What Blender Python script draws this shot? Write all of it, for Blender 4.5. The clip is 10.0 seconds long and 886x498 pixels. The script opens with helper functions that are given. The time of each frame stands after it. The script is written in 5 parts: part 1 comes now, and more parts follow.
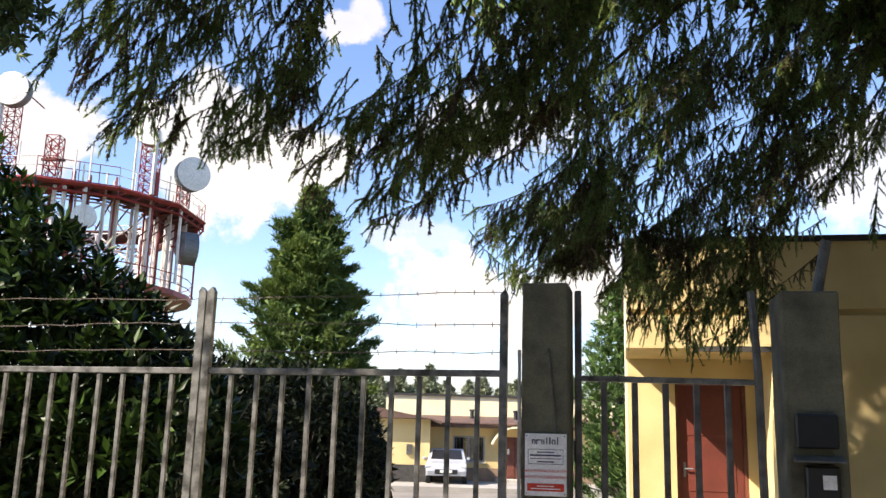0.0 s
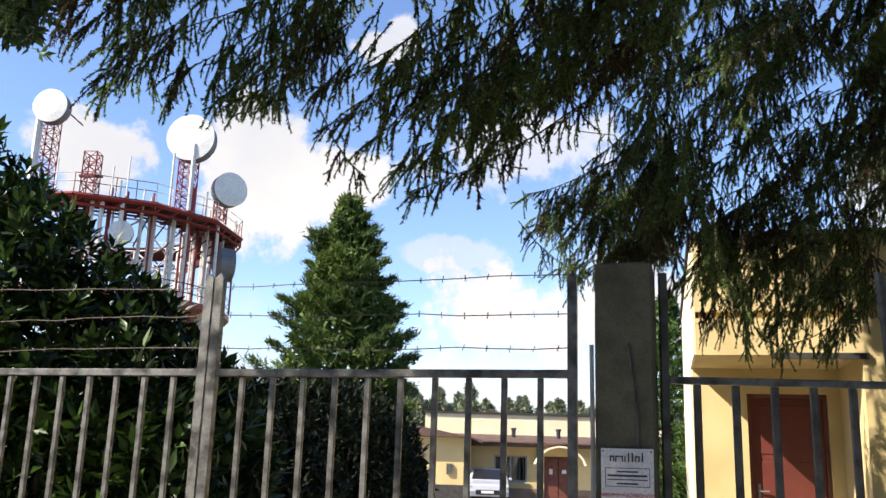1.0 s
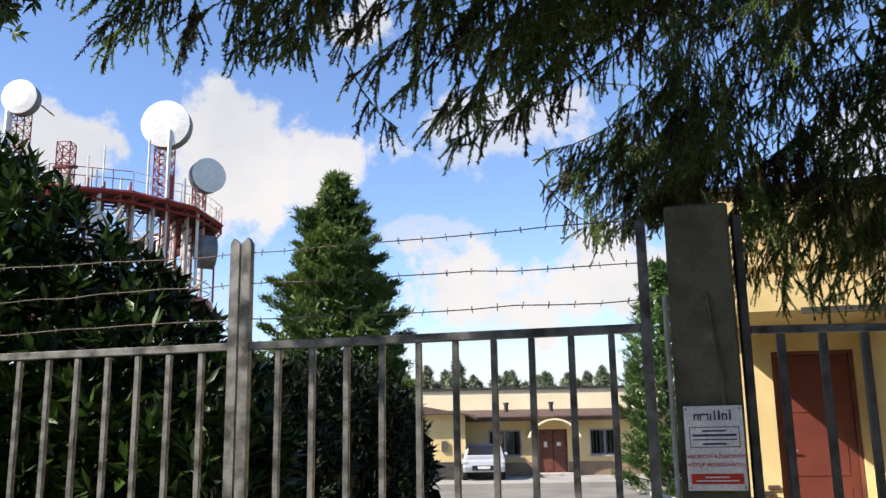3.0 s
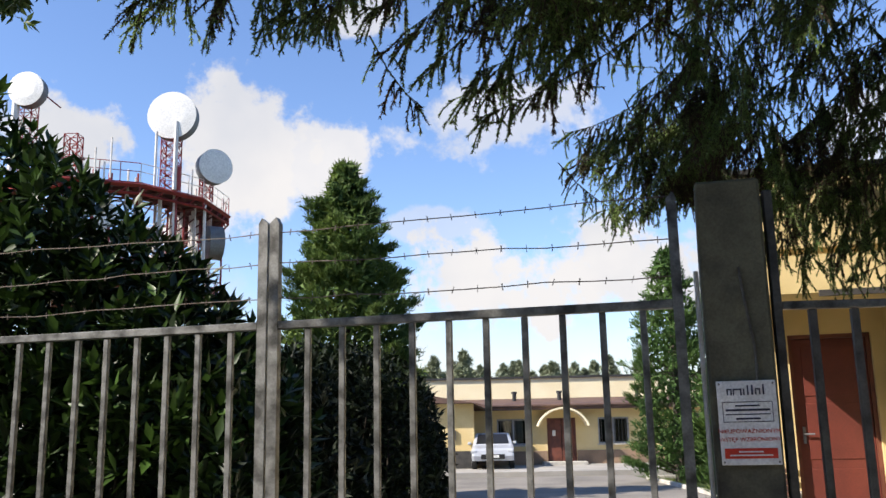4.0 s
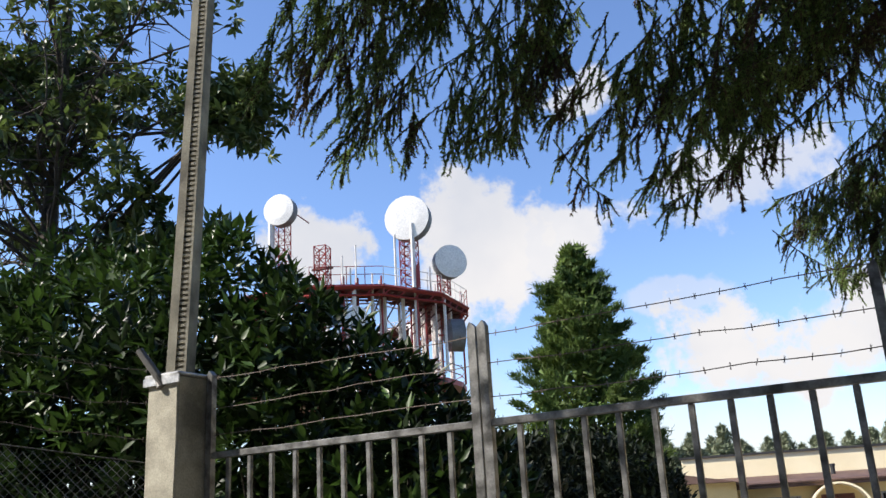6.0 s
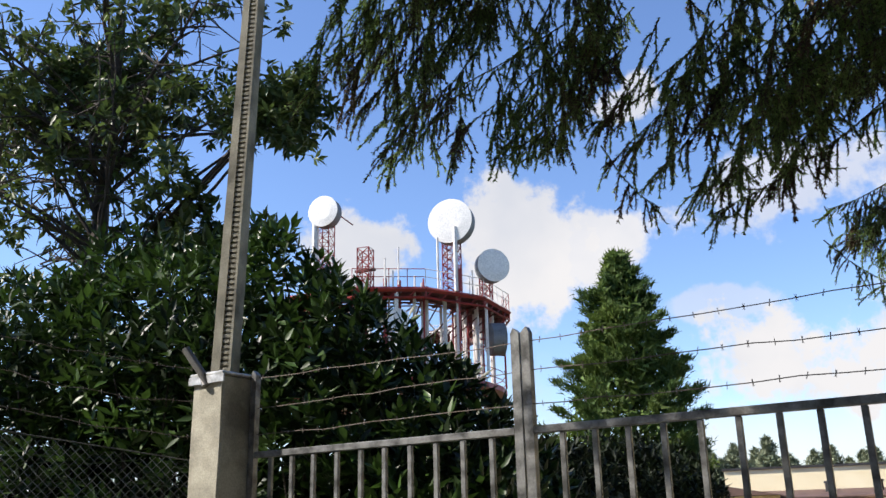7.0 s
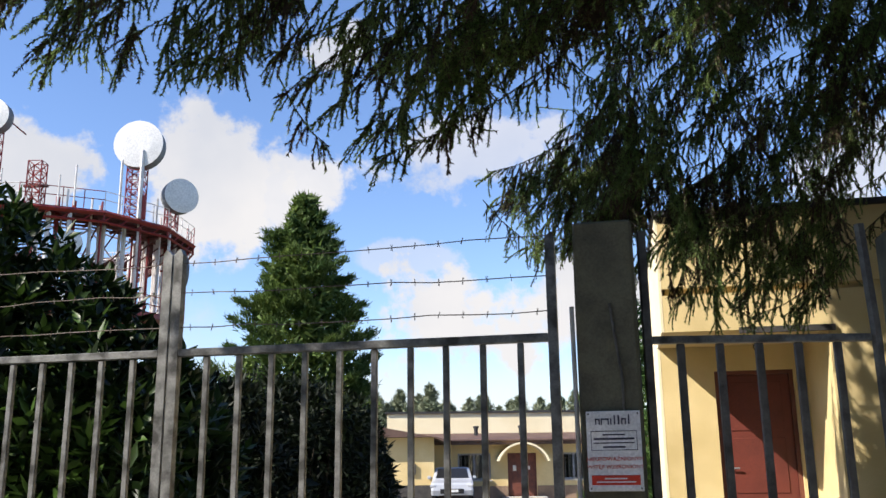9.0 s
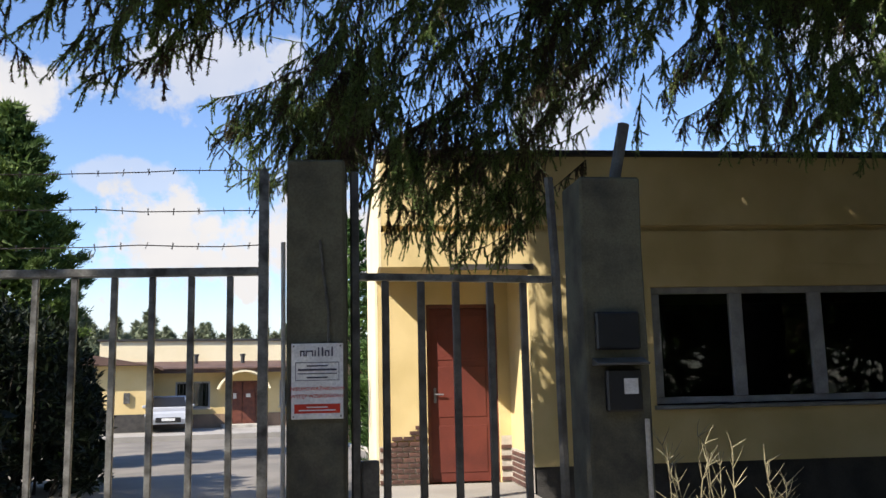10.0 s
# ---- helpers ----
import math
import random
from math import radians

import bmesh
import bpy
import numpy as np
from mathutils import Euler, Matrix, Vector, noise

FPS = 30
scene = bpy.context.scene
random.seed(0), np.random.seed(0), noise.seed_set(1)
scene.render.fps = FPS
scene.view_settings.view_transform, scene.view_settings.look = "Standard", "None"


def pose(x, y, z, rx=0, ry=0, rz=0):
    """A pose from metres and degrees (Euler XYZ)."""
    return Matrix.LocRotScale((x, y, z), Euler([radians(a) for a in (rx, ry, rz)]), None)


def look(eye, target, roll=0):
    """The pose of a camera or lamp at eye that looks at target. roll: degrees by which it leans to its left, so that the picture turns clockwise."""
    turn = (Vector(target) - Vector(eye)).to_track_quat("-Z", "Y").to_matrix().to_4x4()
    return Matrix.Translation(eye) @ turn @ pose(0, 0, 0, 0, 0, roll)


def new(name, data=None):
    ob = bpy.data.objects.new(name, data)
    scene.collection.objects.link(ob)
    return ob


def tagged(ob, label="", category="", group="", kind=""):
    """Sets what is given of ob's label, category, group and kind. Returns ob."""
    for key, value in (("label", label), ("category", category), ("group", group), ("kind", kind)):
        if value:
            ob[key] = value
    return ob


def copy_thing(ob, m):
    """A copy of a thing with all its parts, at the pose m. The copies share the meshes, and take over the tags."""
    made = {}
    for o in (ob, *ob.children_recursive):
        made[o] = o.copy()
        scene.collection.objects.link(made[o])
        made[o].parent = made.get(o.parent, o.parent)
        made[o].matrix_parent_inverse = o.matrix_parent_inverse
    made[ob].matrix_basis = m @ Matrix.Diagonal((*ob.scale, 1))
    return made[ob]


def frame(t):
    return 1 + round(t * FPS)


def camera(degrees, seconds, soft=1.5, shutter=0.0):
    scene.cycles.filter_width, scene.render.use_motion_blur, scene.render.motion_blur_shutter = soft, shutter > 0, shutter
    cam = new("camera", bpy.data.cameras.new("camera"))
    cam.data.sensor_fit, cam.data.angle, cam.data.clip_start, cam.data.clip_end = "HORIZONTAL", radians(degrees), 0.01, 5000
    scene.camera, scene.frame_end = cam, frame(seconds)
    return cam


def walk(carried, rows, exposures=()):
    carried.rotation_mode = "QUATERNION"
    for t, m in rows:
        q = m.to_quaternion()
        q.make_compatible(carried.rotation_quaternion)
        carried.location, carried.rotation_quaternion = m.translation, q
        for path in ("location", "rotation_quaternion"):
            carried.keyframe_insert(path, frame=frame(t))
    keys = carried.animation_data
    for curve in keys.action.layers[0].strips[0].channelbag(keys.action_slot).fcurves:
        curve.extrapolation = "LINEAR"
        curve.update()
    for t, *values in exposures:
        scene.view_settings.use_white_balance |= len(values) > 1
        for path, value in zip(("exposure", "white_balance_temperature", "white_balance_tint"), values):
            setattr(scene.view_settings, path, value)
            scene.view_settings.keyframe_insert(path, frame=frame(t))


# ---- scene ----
cam = camera(52.3, 10.0, soft=1.5, shutter=0.0)
PATH = [
    (0, (1.532, -5.894, 1.818), (1.535, -3.940, 2.244), 1.6),
    (0.5, (1.457, -5.337, 1.811), (1.436, -3.387, 2.257), 1.8),
    (1, (1.462, -4.876, 1.805), (1.380, -2.933, 2.269), 1.8),
    (1.5, (1.470, -4.625, 1.776), (1.353, -2.683, 2.240), 2.1),
    (2, (1.450, -4.516, 1.733), (1.324, -2.571, 2.181), 2.3),
    (2.5, (1.298, -4.498, 1.806), (1.212, -2.546, 2.232), 2.3),
    (2.7, (1.208, -4.468, 1.794), (1.151, -2.515, 2.221), 0.4),
    (3.8, (0.967, -4.460, 1.710), (0.948, -2.500, 2.103), -1.8),
    (4, (0.977, -4.454, 1.707), (0.932, -2.495, 2.108), -1.2),
    (4.5, (1.168, -4.418, 1.745), (0.950, -2.483, 2.204), -2.2),
    (5, (1.181, -4.494, 1.777), (0.828, -2.603, 2.327), -2.9),
    (5.5, (1.199, -4.597, 1.749), (0.743, -2.742, 2.339), -3.7),
    (6, (1.218, -4.661, 1.728), (0.673, -2.830, 2.322), -3.2),
    (7.5, (1.199, -4.655, 1.743), (0.556, -2.861, 2.352), -1.1),
    (8, (1.203, -4.662, 1.742), (0.664, -2.832, 2.343), -0.2),
    (8.5, (1.274, -4.634, 1.714), (0.944, -2.741, 2.268), -0.4),
    (9, (1.373, -4.659, 1.660), (1.391, -2.716, 2.132), -0.7),
    (9.5, (1.465, -4.677, 1.659), (1.814, -2.745, 2.043), -1.0),
    (10, (1.443, -4.783, 1.671), (2.044, -2.901, 1.980), -1.3),
]
walk(cam, [(t, look(e, g, r)) for t, e, g, r in PATH], exposures=((0, 1.38, 7300, 15), (1.0, 1.18, 6950, 14), (2.5, 0.98, 6750, 13), (8.5, 0.94, 6600, 13), (10, 0.93, 6750, 13)))

# cumulus heaps in the sky: direction, half width, half height, density
CLOUDS = [
    (-0.231, 0.924, 0.305, 0.075, 0.07, 1.0), (-0.165, 0.94, 0.295, 0.055, 0.042, 0.95), (-0.398, 0.868, 0.298, 0.05, 0.045, 1.0),
    (-0.112, 0.891, 0.436, 0.034, 0.02, 0.9), (-0.088, 0.887, 0.452, 0.022, 0.032, 0.85), (0.09, 0.98, 0.165, 0.2, 0.062, 1.0),
    (0.06, 0.942, 0.332, 0.1, 0.045, 0.7), (-0.036, 0.974, 0.225, 0.07, 0.02, 0.5),
    (0.424, 0.86, 0.284, 0.06, 0.05, 0.8), (0.647, 0.682, 0.342, 0.06, 0.05, 0.6),
]

# ---- light ----
SUN_WAY = Vector((1.1, 0.46, -0.98)).normalized()
world = bpy.data.worlds.new("world")
scene.world = world
world.use_nodes = True


def build_sky():
    nt = world.node_tree
    N, L = nt.nodes, nt.links
    sky = N.new("ShaderNodeTexSky")
    sky.sky_type = "NISHITA"
    sky.sun_disc = False
    sky.sun_elevation = math.asin(-SUN_WAY.z)
    sky.sun_rotation = math.atan2(-SUN_WAY.x, -SUN_WAY.y)
    sky.dust_density, sky.air_density, sky.ozone_density = 0.2, 1.0, 3.0
    air = N["Background"]
    air.inputs[1].default_value = 0.082
    tone = N.new("ShaderNodeHueSaturation")
    tone.inputs["Saturation"].default_value, tone.inputs["Value"].default_value = 1.1, 1.5
    tone.inputs["Hue"].default_value = 0.507
    L.new(sky.outputs[0], tone.inputs["Color"])
    L.new(tone.outputs[0], air.inputs[0])
    co = N.new("ShaderNodeTexCoord")
    big = N.new("ShaderNodeTexNoise")
    big.inputs["Scale"].default_value, big.inputs["Detail"].default_value = 9.0, 8.0
    big.inputs["Roughness"].default_value = 0.62
    L.new(co.outputs["Generated"], big.inputs["Vector"])

    def calc(op, a, b=None, c=None):
        n = N.new("ShaderNodeMath")
        n.operation = op
        for i, v in enumerate((a, b, c)):
            if v is None:
                continue
            if isinstance(v, (int, float)):
                n.inputs[i].default_value = v
            else:
                L.new(v, n.inputs[i])
        return n.outputs[0]

    wob = calc("SUBTRACT", big.outputs["Fac"], 0.5)
    total = None
    # cumulus heaps: direction, half size across and up, density
    for cx, cy, cz, rx, rz, dens in CLOUDS:
        sub = N.new("ShaderNodeVectorMath")
        sub.operation = "SUBTRACT"
        L.new(co.outputs["Generated"], sub.inputs[0])
        sub.inputs[1].default_value = (cx, cy, cz)
        scl = N.new("ShaderNodeVectorMath")
        scl.operation = "MULTIPLY"
        L.new(sub.outputs[0], scl.inputs[0])
        scl.inputs[1].default_value = (1 / rx, 1 / rx, 1 / rz)
        ln = N.new("ShaderNodeVectorMath")
        ln.operation = "LENGTH"
        L.new(scl.outputs[0], ln.inputs[0])
        edge = calc("MULTIPLY_ADD", wob, 3.7, ln.outputs["Value"])
        m = N.new("ShaderNodeMapRange")
        m.interpolation_type = "SMOOTHSTEP"
        m.inputs["From Min"].default_value, m.inputs["From Max"].default_value = 1.08, 0.68
        m.inputs["To Max"].default_value = dens
        L.new(edge, m.inputs["Value"])
        total = m.outputs[0] if total is None else calc("MAXIMUM", total, m.outputs[0])
    # thin bank above the horizon
    sep = N.new("ShaderNodeSeparateXYZ")
    L.new(co.outputs["Generated"], sep.inputs[0])
    low = calc("MULTIPLY_ADD", wob, 0.35, sep.outputs["Z"])
    m = N.new("ShaderNodeMapRange")
    m.interpolation_type = "SMOOTHSTEP"
    m.inputs["From Min"].default_value, m.inputs["From Max"].default_value = 0.17, 0.03
    m.inputs["To Max"].default_value = 0.6
    L.new(low, m.inputs["Value"])
    total = calc("MAXIMUM", total, m.outputs[0])
    shade = N.new("ShaderNodeTexNoise")
    shade.inputs["Scale"].default_value, shade.inputs["Detail"].default_value = 5.0, 5.0
    L.new(co.outputs["Generated"], shade.inputs["Vector"])
    ramp = N.new("ShaderNodeValToRGB")
    ramp.color_ramp.elements[0].position, ramp.color_ramp.elements[1].position = 0.35, 0.6
    ramp.color_ramp.elements[0].color = (0.74, 0.79, 0.87, 1)
    ramp.color_ramp.elements[1].color = (0.95, 0.96, 0.97, 1)
    L.new(shade.outputs["Fac"], ramp.inputs[0])
    cloud = N.new("ShaderNodeBackground")
    cloud.inputs[1].default_value = 0.49
    L.new(ramp.outputs[0], cloud.inputs[0])
    mix = N.new("ShaderNodeMixShader")
    L.new(total, mix.inputs[0])
    L.new(air.outputs[0], mix.inputs[1])
    L.new(cloud.outputs[0], mix.inputs[2])
    L.new(mix.outputs[0], N["World Output"].inputs[0])


build_sky()
sun = bpy.data.lights.new("sun", "SUN")
sun.energy, sun.angle, sun.color = 5.0, radians(0.5), (1.0, 0.95, 0.87)
new("sun", sun).matrix_world = look((0, 0, 30), tuple(Vector((0, 0, 30)) + SUN_WAY))


# ---- materials ----
def material(name, col, col2=None, rough=0.7, metal=0.0, scale=6.0, fine=60.0, bump=0.2, mixat=(0.4, 0.65), vary=0.0, glow=0.0, spec=0.5):
    """Two colours mixed by coarse noise, shaded by fine noise, with a bump."""
    m = bpy.data.materials.new(name)
    m.use_nodes = True
    N, L = m.node_tree.nodes, m.node_tree.links
    b = N["Principled BSDF"]
    b.inputs["Roughness"].default_value, b.inputs["Metallic"].default_value = rough, metal
    b.inputs["Specular IOR Level"].default_value = spec
    co = N.new("ShaderNodeTexCoord")
    n1, n2 = N.new("ShaderNodeTexNoise"), N.new("ShaderNodeTexNoise")
    n1.inputs["Scale"].default_value, n1.inputs["Detail"].default_value = scale, 6
    n2.inputs["Scale"].default_value, n2.inputs["Detail"].default_value = fine, 4
    for n in (n1, n2):
        L.new(co.outputs["Object"], n.inputs["Vector"])
    r = N.new("ShaderNodeValToRGB")
    r.color_ramp.elements[0].position, r.color_ramp.elements[1].position = mixat
    r.color_ramp.elements[0].color = (*col, 1)
    r.color_ramp.elements[1].color = (*(col2 or tuple(c * 0.7 for c in col)), 1)
    L.new(n1.outputs["Fac"], r.inputs[0])
    mx = N.new("ShaderNodeMix")
    mx.data_type, mx.blend_type = "RGBA", "MULTIPLY"
    mx.inputs["Factor"].default_value = 0.55
    L.new(r.outputs[0], mx.inputs["A"])
    g = N.new("ShaderNodeMapRange")
    g.inputs["From Min"].default_value, g.inputs["From Max"].default_value = 0.3, 0.7
    g.inputs["To Min"].default_value, g.inputs["To Max"].default_value = 0.6, 1.15
    L.new(n2.outputs["Fac"], g.inputs["Value"])
    L.new(g.outputs[0], mx.inputs["B"])
    out = mx.outputs["Result"]
    if vary:
        hs = N.new("ShaderNodeHueSaturation")
        inf = N.new("ShaderNodeNewGeometry")
        ob = N.new("ShaderNodeObjectInfo")
        ad = N.new("ShaderNodeMath")
        ad.operation = "ADD"
        fr = N.new("ShaderNodeMath")
        fr.operation = "FRACT"
        L.new(inf.outputs["Random Per Island"], ad.inputs[0])
        L.new(ob.outputs["Random"], ad.inputs[1])
        L.new(ad.outputs[0], fr.inputs[0])
        v = N.new("ShaderNodeMapRange")
        v.inputs["To Min"].default_value, v.inputs["To Max"].default_value = 1 - vary, 1 + vary
        L.new(fr.outputs[0], v.inputs["Value"])
        L.new(v.outputs[0], hs.inputs["Value"])
        L.new(out, hs.inputs["Color"])
        out = hs.outputs[0]
    L.new(out, b.inputs["Base Color"])
    if bump:
        bp = N.new("ShaderNodeBump")
        bp.inputs["Strength"].default_value, bp.inputs["Distance"].default_value = bump, 0.01
        L.new(n2.outputs["Fac"], bp.inputs["Height"])
        L.new(bp.outputs[0], b.inputs["Normal"])
    if glow:
        tr = N.new("ShaderNodeBsdfTranslucent")
        L.new(out, tr.inputs[0])
        ms = N.new("ShaderNodeMixShader")
        ms.inputs[0].default_value = glow
        L.new(b.outputs[0], ms.inputs[1])
        L.new(tr.outputs[0], ms.inputs[2])
        L.new(ms.outputs[0], N["Material Output"].inputs[0])
    return m


def glass(name, tint=(0.9, 0.95, 0.95), rough=0.02):
    m = bpy.data.materials.new(name)
    m.use_nodes = True
    N, L = m.node_tree.nodes, m.node_tree.links
    gl, tr, ms, fr = N.new("ShaderNodeBsdfGlossy"), N.new("ShaderNodeBsdfTransparent"), N.new("ShaderNodeMixShader"), N.new("ShaderNodeFresnel")
    gl.inputs["Roughness"].default_value = rough
    tr.inputs[0].default_value = (*tint, 1)
    L.new(fr.outputs[0], ms.inputs[0])
    L.new(tr.outputs[0], ms.inputs[1])
    L.new(gl.outputs[0], ms.inputs[2])
    L.new(ms.outputs[0], N["Material Output"].inputs[0])
    return m


STEEL = material("galvanised_steel", (0.24, 0.24, 0.225), (0.065, 0.064, 0.058), 0.4, 0.5, 11, 90, 0.15)
STEELDARK = material("weathered_steel", (0.14, 0.135, 0.12), (0.065, 0.06, 0.053), 0.5, 0.3, 9, 80, 0.2)
WIRE = material("rusty_wire", (0.16, 0.14, 0.12), (0.1, 0.07, 0.05), 0.6, 0.5, 30, 200, 0.0)
CONC = material("concrete", (0.36, 0.34, 0.26), (0.15, 0.14, 0.105), 0.9, 0, 3.5, 90, 0.25)
# olive mossy concrete, with the larch's shade worked into its dark tone
CONCDARK = material("shaded_mossy_concrete", (0.13, 0.125, 0.08), (0.05, 0.048, 0.035), 0.9, 0, 4, 90, 0.25)
PALECONC = material("pale_concrete", (0.5, 0.47, 0.41), (0.36, 0.34, 0.3), 0.9, 0, 2, 60, 0.4)
CAPM = material("cap_metal", (0.55, 0.55, 0.53), (0.3, 0.3, 0.28), 0.4, 0.6, 12, 80, 0.2)
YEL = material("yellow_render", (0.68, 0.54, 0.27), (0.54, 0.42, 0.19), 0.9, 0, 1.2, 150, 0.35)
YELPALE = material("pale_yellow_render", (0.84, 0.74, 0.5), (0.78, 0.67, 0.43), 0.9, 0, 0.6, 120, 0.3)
YELFAR = material("sunbleached_yellow_render", (0.72, 0.56, 0.28), (0.64, 0.48, 0.22), 0.9, 0, 0.8, 120, 0.3)
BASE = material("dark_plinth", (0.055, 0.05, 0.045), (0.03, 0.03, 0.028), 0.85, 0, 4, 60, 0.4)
FELT = material("roofing_felt", (0.035, 0.035, 0.037), (0.02, 0.02, 0.02), 0.85, 0, 4, 80, 0.4)
BRICK = material("dark_brick", (0.1, 0.045, 0.032), (0.055, 0.03, 0.025), 0.8, 0, 14, 120, 0.5, vary=0.35)
MORTAR = material("mortar", (0.5, 0.46, 0.4), (0.38, 0.35, 0.3), 0.95, 0, 10, 120, 0.4)
REDDOOR = material("red_brown_door_paint", (0.14, 0.03, 0.02), (0.1, 0.022, 0.015), 0.5, 0, 3, 90, 0.1)
DOORWOOD = material("brown_door_wood", (0.16, 0.05, 0.03), (0.1, 0.03, 0.02), 0.5, 0, 5, 90, 0.1)
WINFRAME = material("window_frame_paint", (0.34, 0.35, 0.37), (0.24, 0.25, 0.27), 0.5, 0, 6, 90, 0.1)
GREYMET = material("grey_sill_metal", (0.28, 0.3, 0.32), (0.2, 0.21, 0.23), 0.45, 0.6, 6, 90, 0.1)
# near-black colour that gives rooms behind glass their lack of light
DARKIN = material("unlit_room_black", (0.03, 0.028, 0.026), (0.015, 0.015, 0.015), 0.9, 0, 2, 30, 0.0)
GLASS = glass("window_glass", (0.55, 0.58, 0.58))
SIGNW = material("white_enamel", (0.78, 0.78, 0.76), (0.7, 0.7, 0.68), 0.3, 0, 5, 80, 0.05)
SIGNRED = material("red_enamel", (0.62, 0.05, 0.025), (0.52, 0.04, 0.02), 0.3, 0, 9, 80, 0.0)
SIGNDARK = material("dark_blue_print", (0.05, 0.05, 0.09), (0.04, 0.04, 0.06), 0.4, 0, 9, 80, 0.0)
BLACKPL = material("black_plastic", (0.015, 0.015, 0.016), (0.01, 0.01, 0.01), 0.4, 0, 9, 120, 0.1)
WHITEPL = material("white_plastic", (0.75, 0.75, 0.72), (0.6, 0.6, 0.57), 0.45, 0, 9, 120, 0.05)
ROOFBR = material("brown_roof", (0.13, 0.075, 0.055), (0.08, 0.045, 0.035), 0.7, 0, 2, 30, 0.4)
ASPH = material("asphalt", (0.22, 0.2, 0.17), (0.15, 0.138, 0.118), 0.9, 0, 0.5, 90, 0.5)
PAVE = material("pale_pavement", (0.36, 0.34, 0.3), (0.26, 0.245, 0.22), 0.9, 0, 0.7, 60, 0.5)
SOIL = material("grassy_soil", (0.075, 0.1, 0.035), (0.1, 0.08, 0.045), 0.95, 0, 0.8, 25, 0.8)
GRASS = material("grass_blades", (0.11, 0.17, 0.035), (0.16, 0.19, 0.05), 0.8, 0, 1.0, 20, 0, vary=0.35, glow=0.3)
BARK = material("bark", (0.07, 0.055, 0.042), (0.035, 0.028, 0.022), 0.95, 0, 9, 50, 0.9)
TWIG = material("twig", (0.06, 0.042, 0.03), (0.1, 0.07, 0.05), 0.9, 0, 9, 90, 0.2)
LARCH = material("larch_needles", (0.16, 0.25, 0.07), (0.24, 0.34, 0.1), 0.65, 0, 1.6, 12, 0, vary=0.4, glow=0.35, spec=0.3)
LARCHBR = material("dry_needles", (0.1, 0.065, 0.035), (0.07, 0.06, 0.03), 0.8, 0, 3, 12, 0, vary=0.4, glow=0.15)
LEAFSH = material("glossy_dark_leaf", (0.012, 0.026, 0.007), (0.05, 0.1, 0.018), 0.42, 0, 1.3, 20, 0, vary=0.4, glow=0.2, spec=0.28)
# hedge leaf with the deep tree shade put into its near-black colour
HEDGESHADE = material("shade_black_hedge_leaf", (0.007, 0.013, 0.005), (0.013, 0.022, 0.007), 0.6, 0, 1.3, 20, 0, vary=0.4, glow=0.1, spec=0.2)
LEAFTREE = material("tree_leaf", (0.048, 0.082, 0.022), (0.1, 0.14, 0.034), 0.5, 0, 0.8, 20, 0, vary=0.45, glow=0.28)
CONIF = material("conifer_spray", (0.055, 0.1, 0.025), (0.125, 0.18, 0.036), 0.7, 0, 0.9, 9, 0, vary=0.35, glow=0.22, spec=0.25)
THUJ = material("thuja_spray", (0.045, 0.095, 0.025), (0.08, 0.14, 0.03), 0.7, 0, 0.9, 9, 0, vary=0.35, glow=0.25, spec=0.25)
# pine green lightened to carry the haze of distance
PINE = material("far_pine", (0.13, 0.16, 0.09), (0.18, 0.2, 0.12), 0.8, 0, 0.4, 3, 0, vary=0.3, glow=0.1)
TOWRED = material("tower_red_paint", (0.3, 0.03, 0.026), (0.2, 0.028, 0.025), 0.5, 0.1, 1.5, 20, 0.1)
TOWWHITE = material("tower_white_paint", (0.75, 0.73, 0.7), (0.6, 0.56, 0.52), 0.5, 0.0, 1.5, 20, 0.1)
TOWDECK = material("tower_deck_steel", (0.15, 0.055, 0.05), (0.09, 0.05, 0.045), 0.7, 0.2, 1.5, 20, 0.1)
RADOME = material("radome", (0.82, 0.81, 0.78), (0.76, 0.75, 0.72), 0.5, 0, 0.7, 12, 0.0)
DISHGREY = material("dish_shroud", (0.2, 0.21, 0.22), (0.14, 0.145, 0.15), 0.6, 0.2, 1.2, 12, 0.0)
CARWHITE = material("white_car_paint", (0.42, 0.44, 0.47), (0.38, 0.4, 0.43), 0.22, 0, 2, 60, 0)
TYRE = material("tyre_rubber", (0.02, 0.02, 0.02), (0.012, 0.012, 0.012), 0.85, 0, 12, 90, 0.2)
ALLOY = material("alloy_rim", (0.5, 0.5, 0.5), (0.4, 0.4, 0.4), 0.3, 0.8, 12, 90, 0)
LAMPGL = material("headlight_lens", (0.6, 0.62, 0.65), (0.4, 0.42, 0.45), 0.1, 0.2, 9, 60, 0)
DRYWEED = material("dry_weed", (0.3, 0.26, 0.16), (0.2, 0.18, 0.1), 0.9, 0, 5, 30, 0, vary=0.3)


# ---- building helpers ----
def mesh_of(name, bm_or_vf, mat):
    me = bpy.data.meshes.new(name)
    if isinstance(bm_or_vf, tuple):
        me.from_pydata(bm_or_vf[0], [], bm_or_vf[1])
    else:
        bmesh.ops.recalc_face_normals(bm_or_vf, faces=bm_or_vf.faces)
        bm_or_vf.to_mesh(me)
        bm_or_vf.free()
    me.materials.append(mat)
    return me


def part(name, bm, mat, parent, label="", m=None, smooth=False):
    me = bm if isinstance(bm, bpy.types.Mesh) else mesh_of(name, bm, mat)
    if smooth:
        me.polygons.foreach_set("use_smooth", [True] * len(me.polygons))
    ob = new(name, me)
    if parent is not None:
        ob.parent = parent
    if m is not None:
        ob.matrix_local = m
    if label:
        ob["label"] = label
    return ob


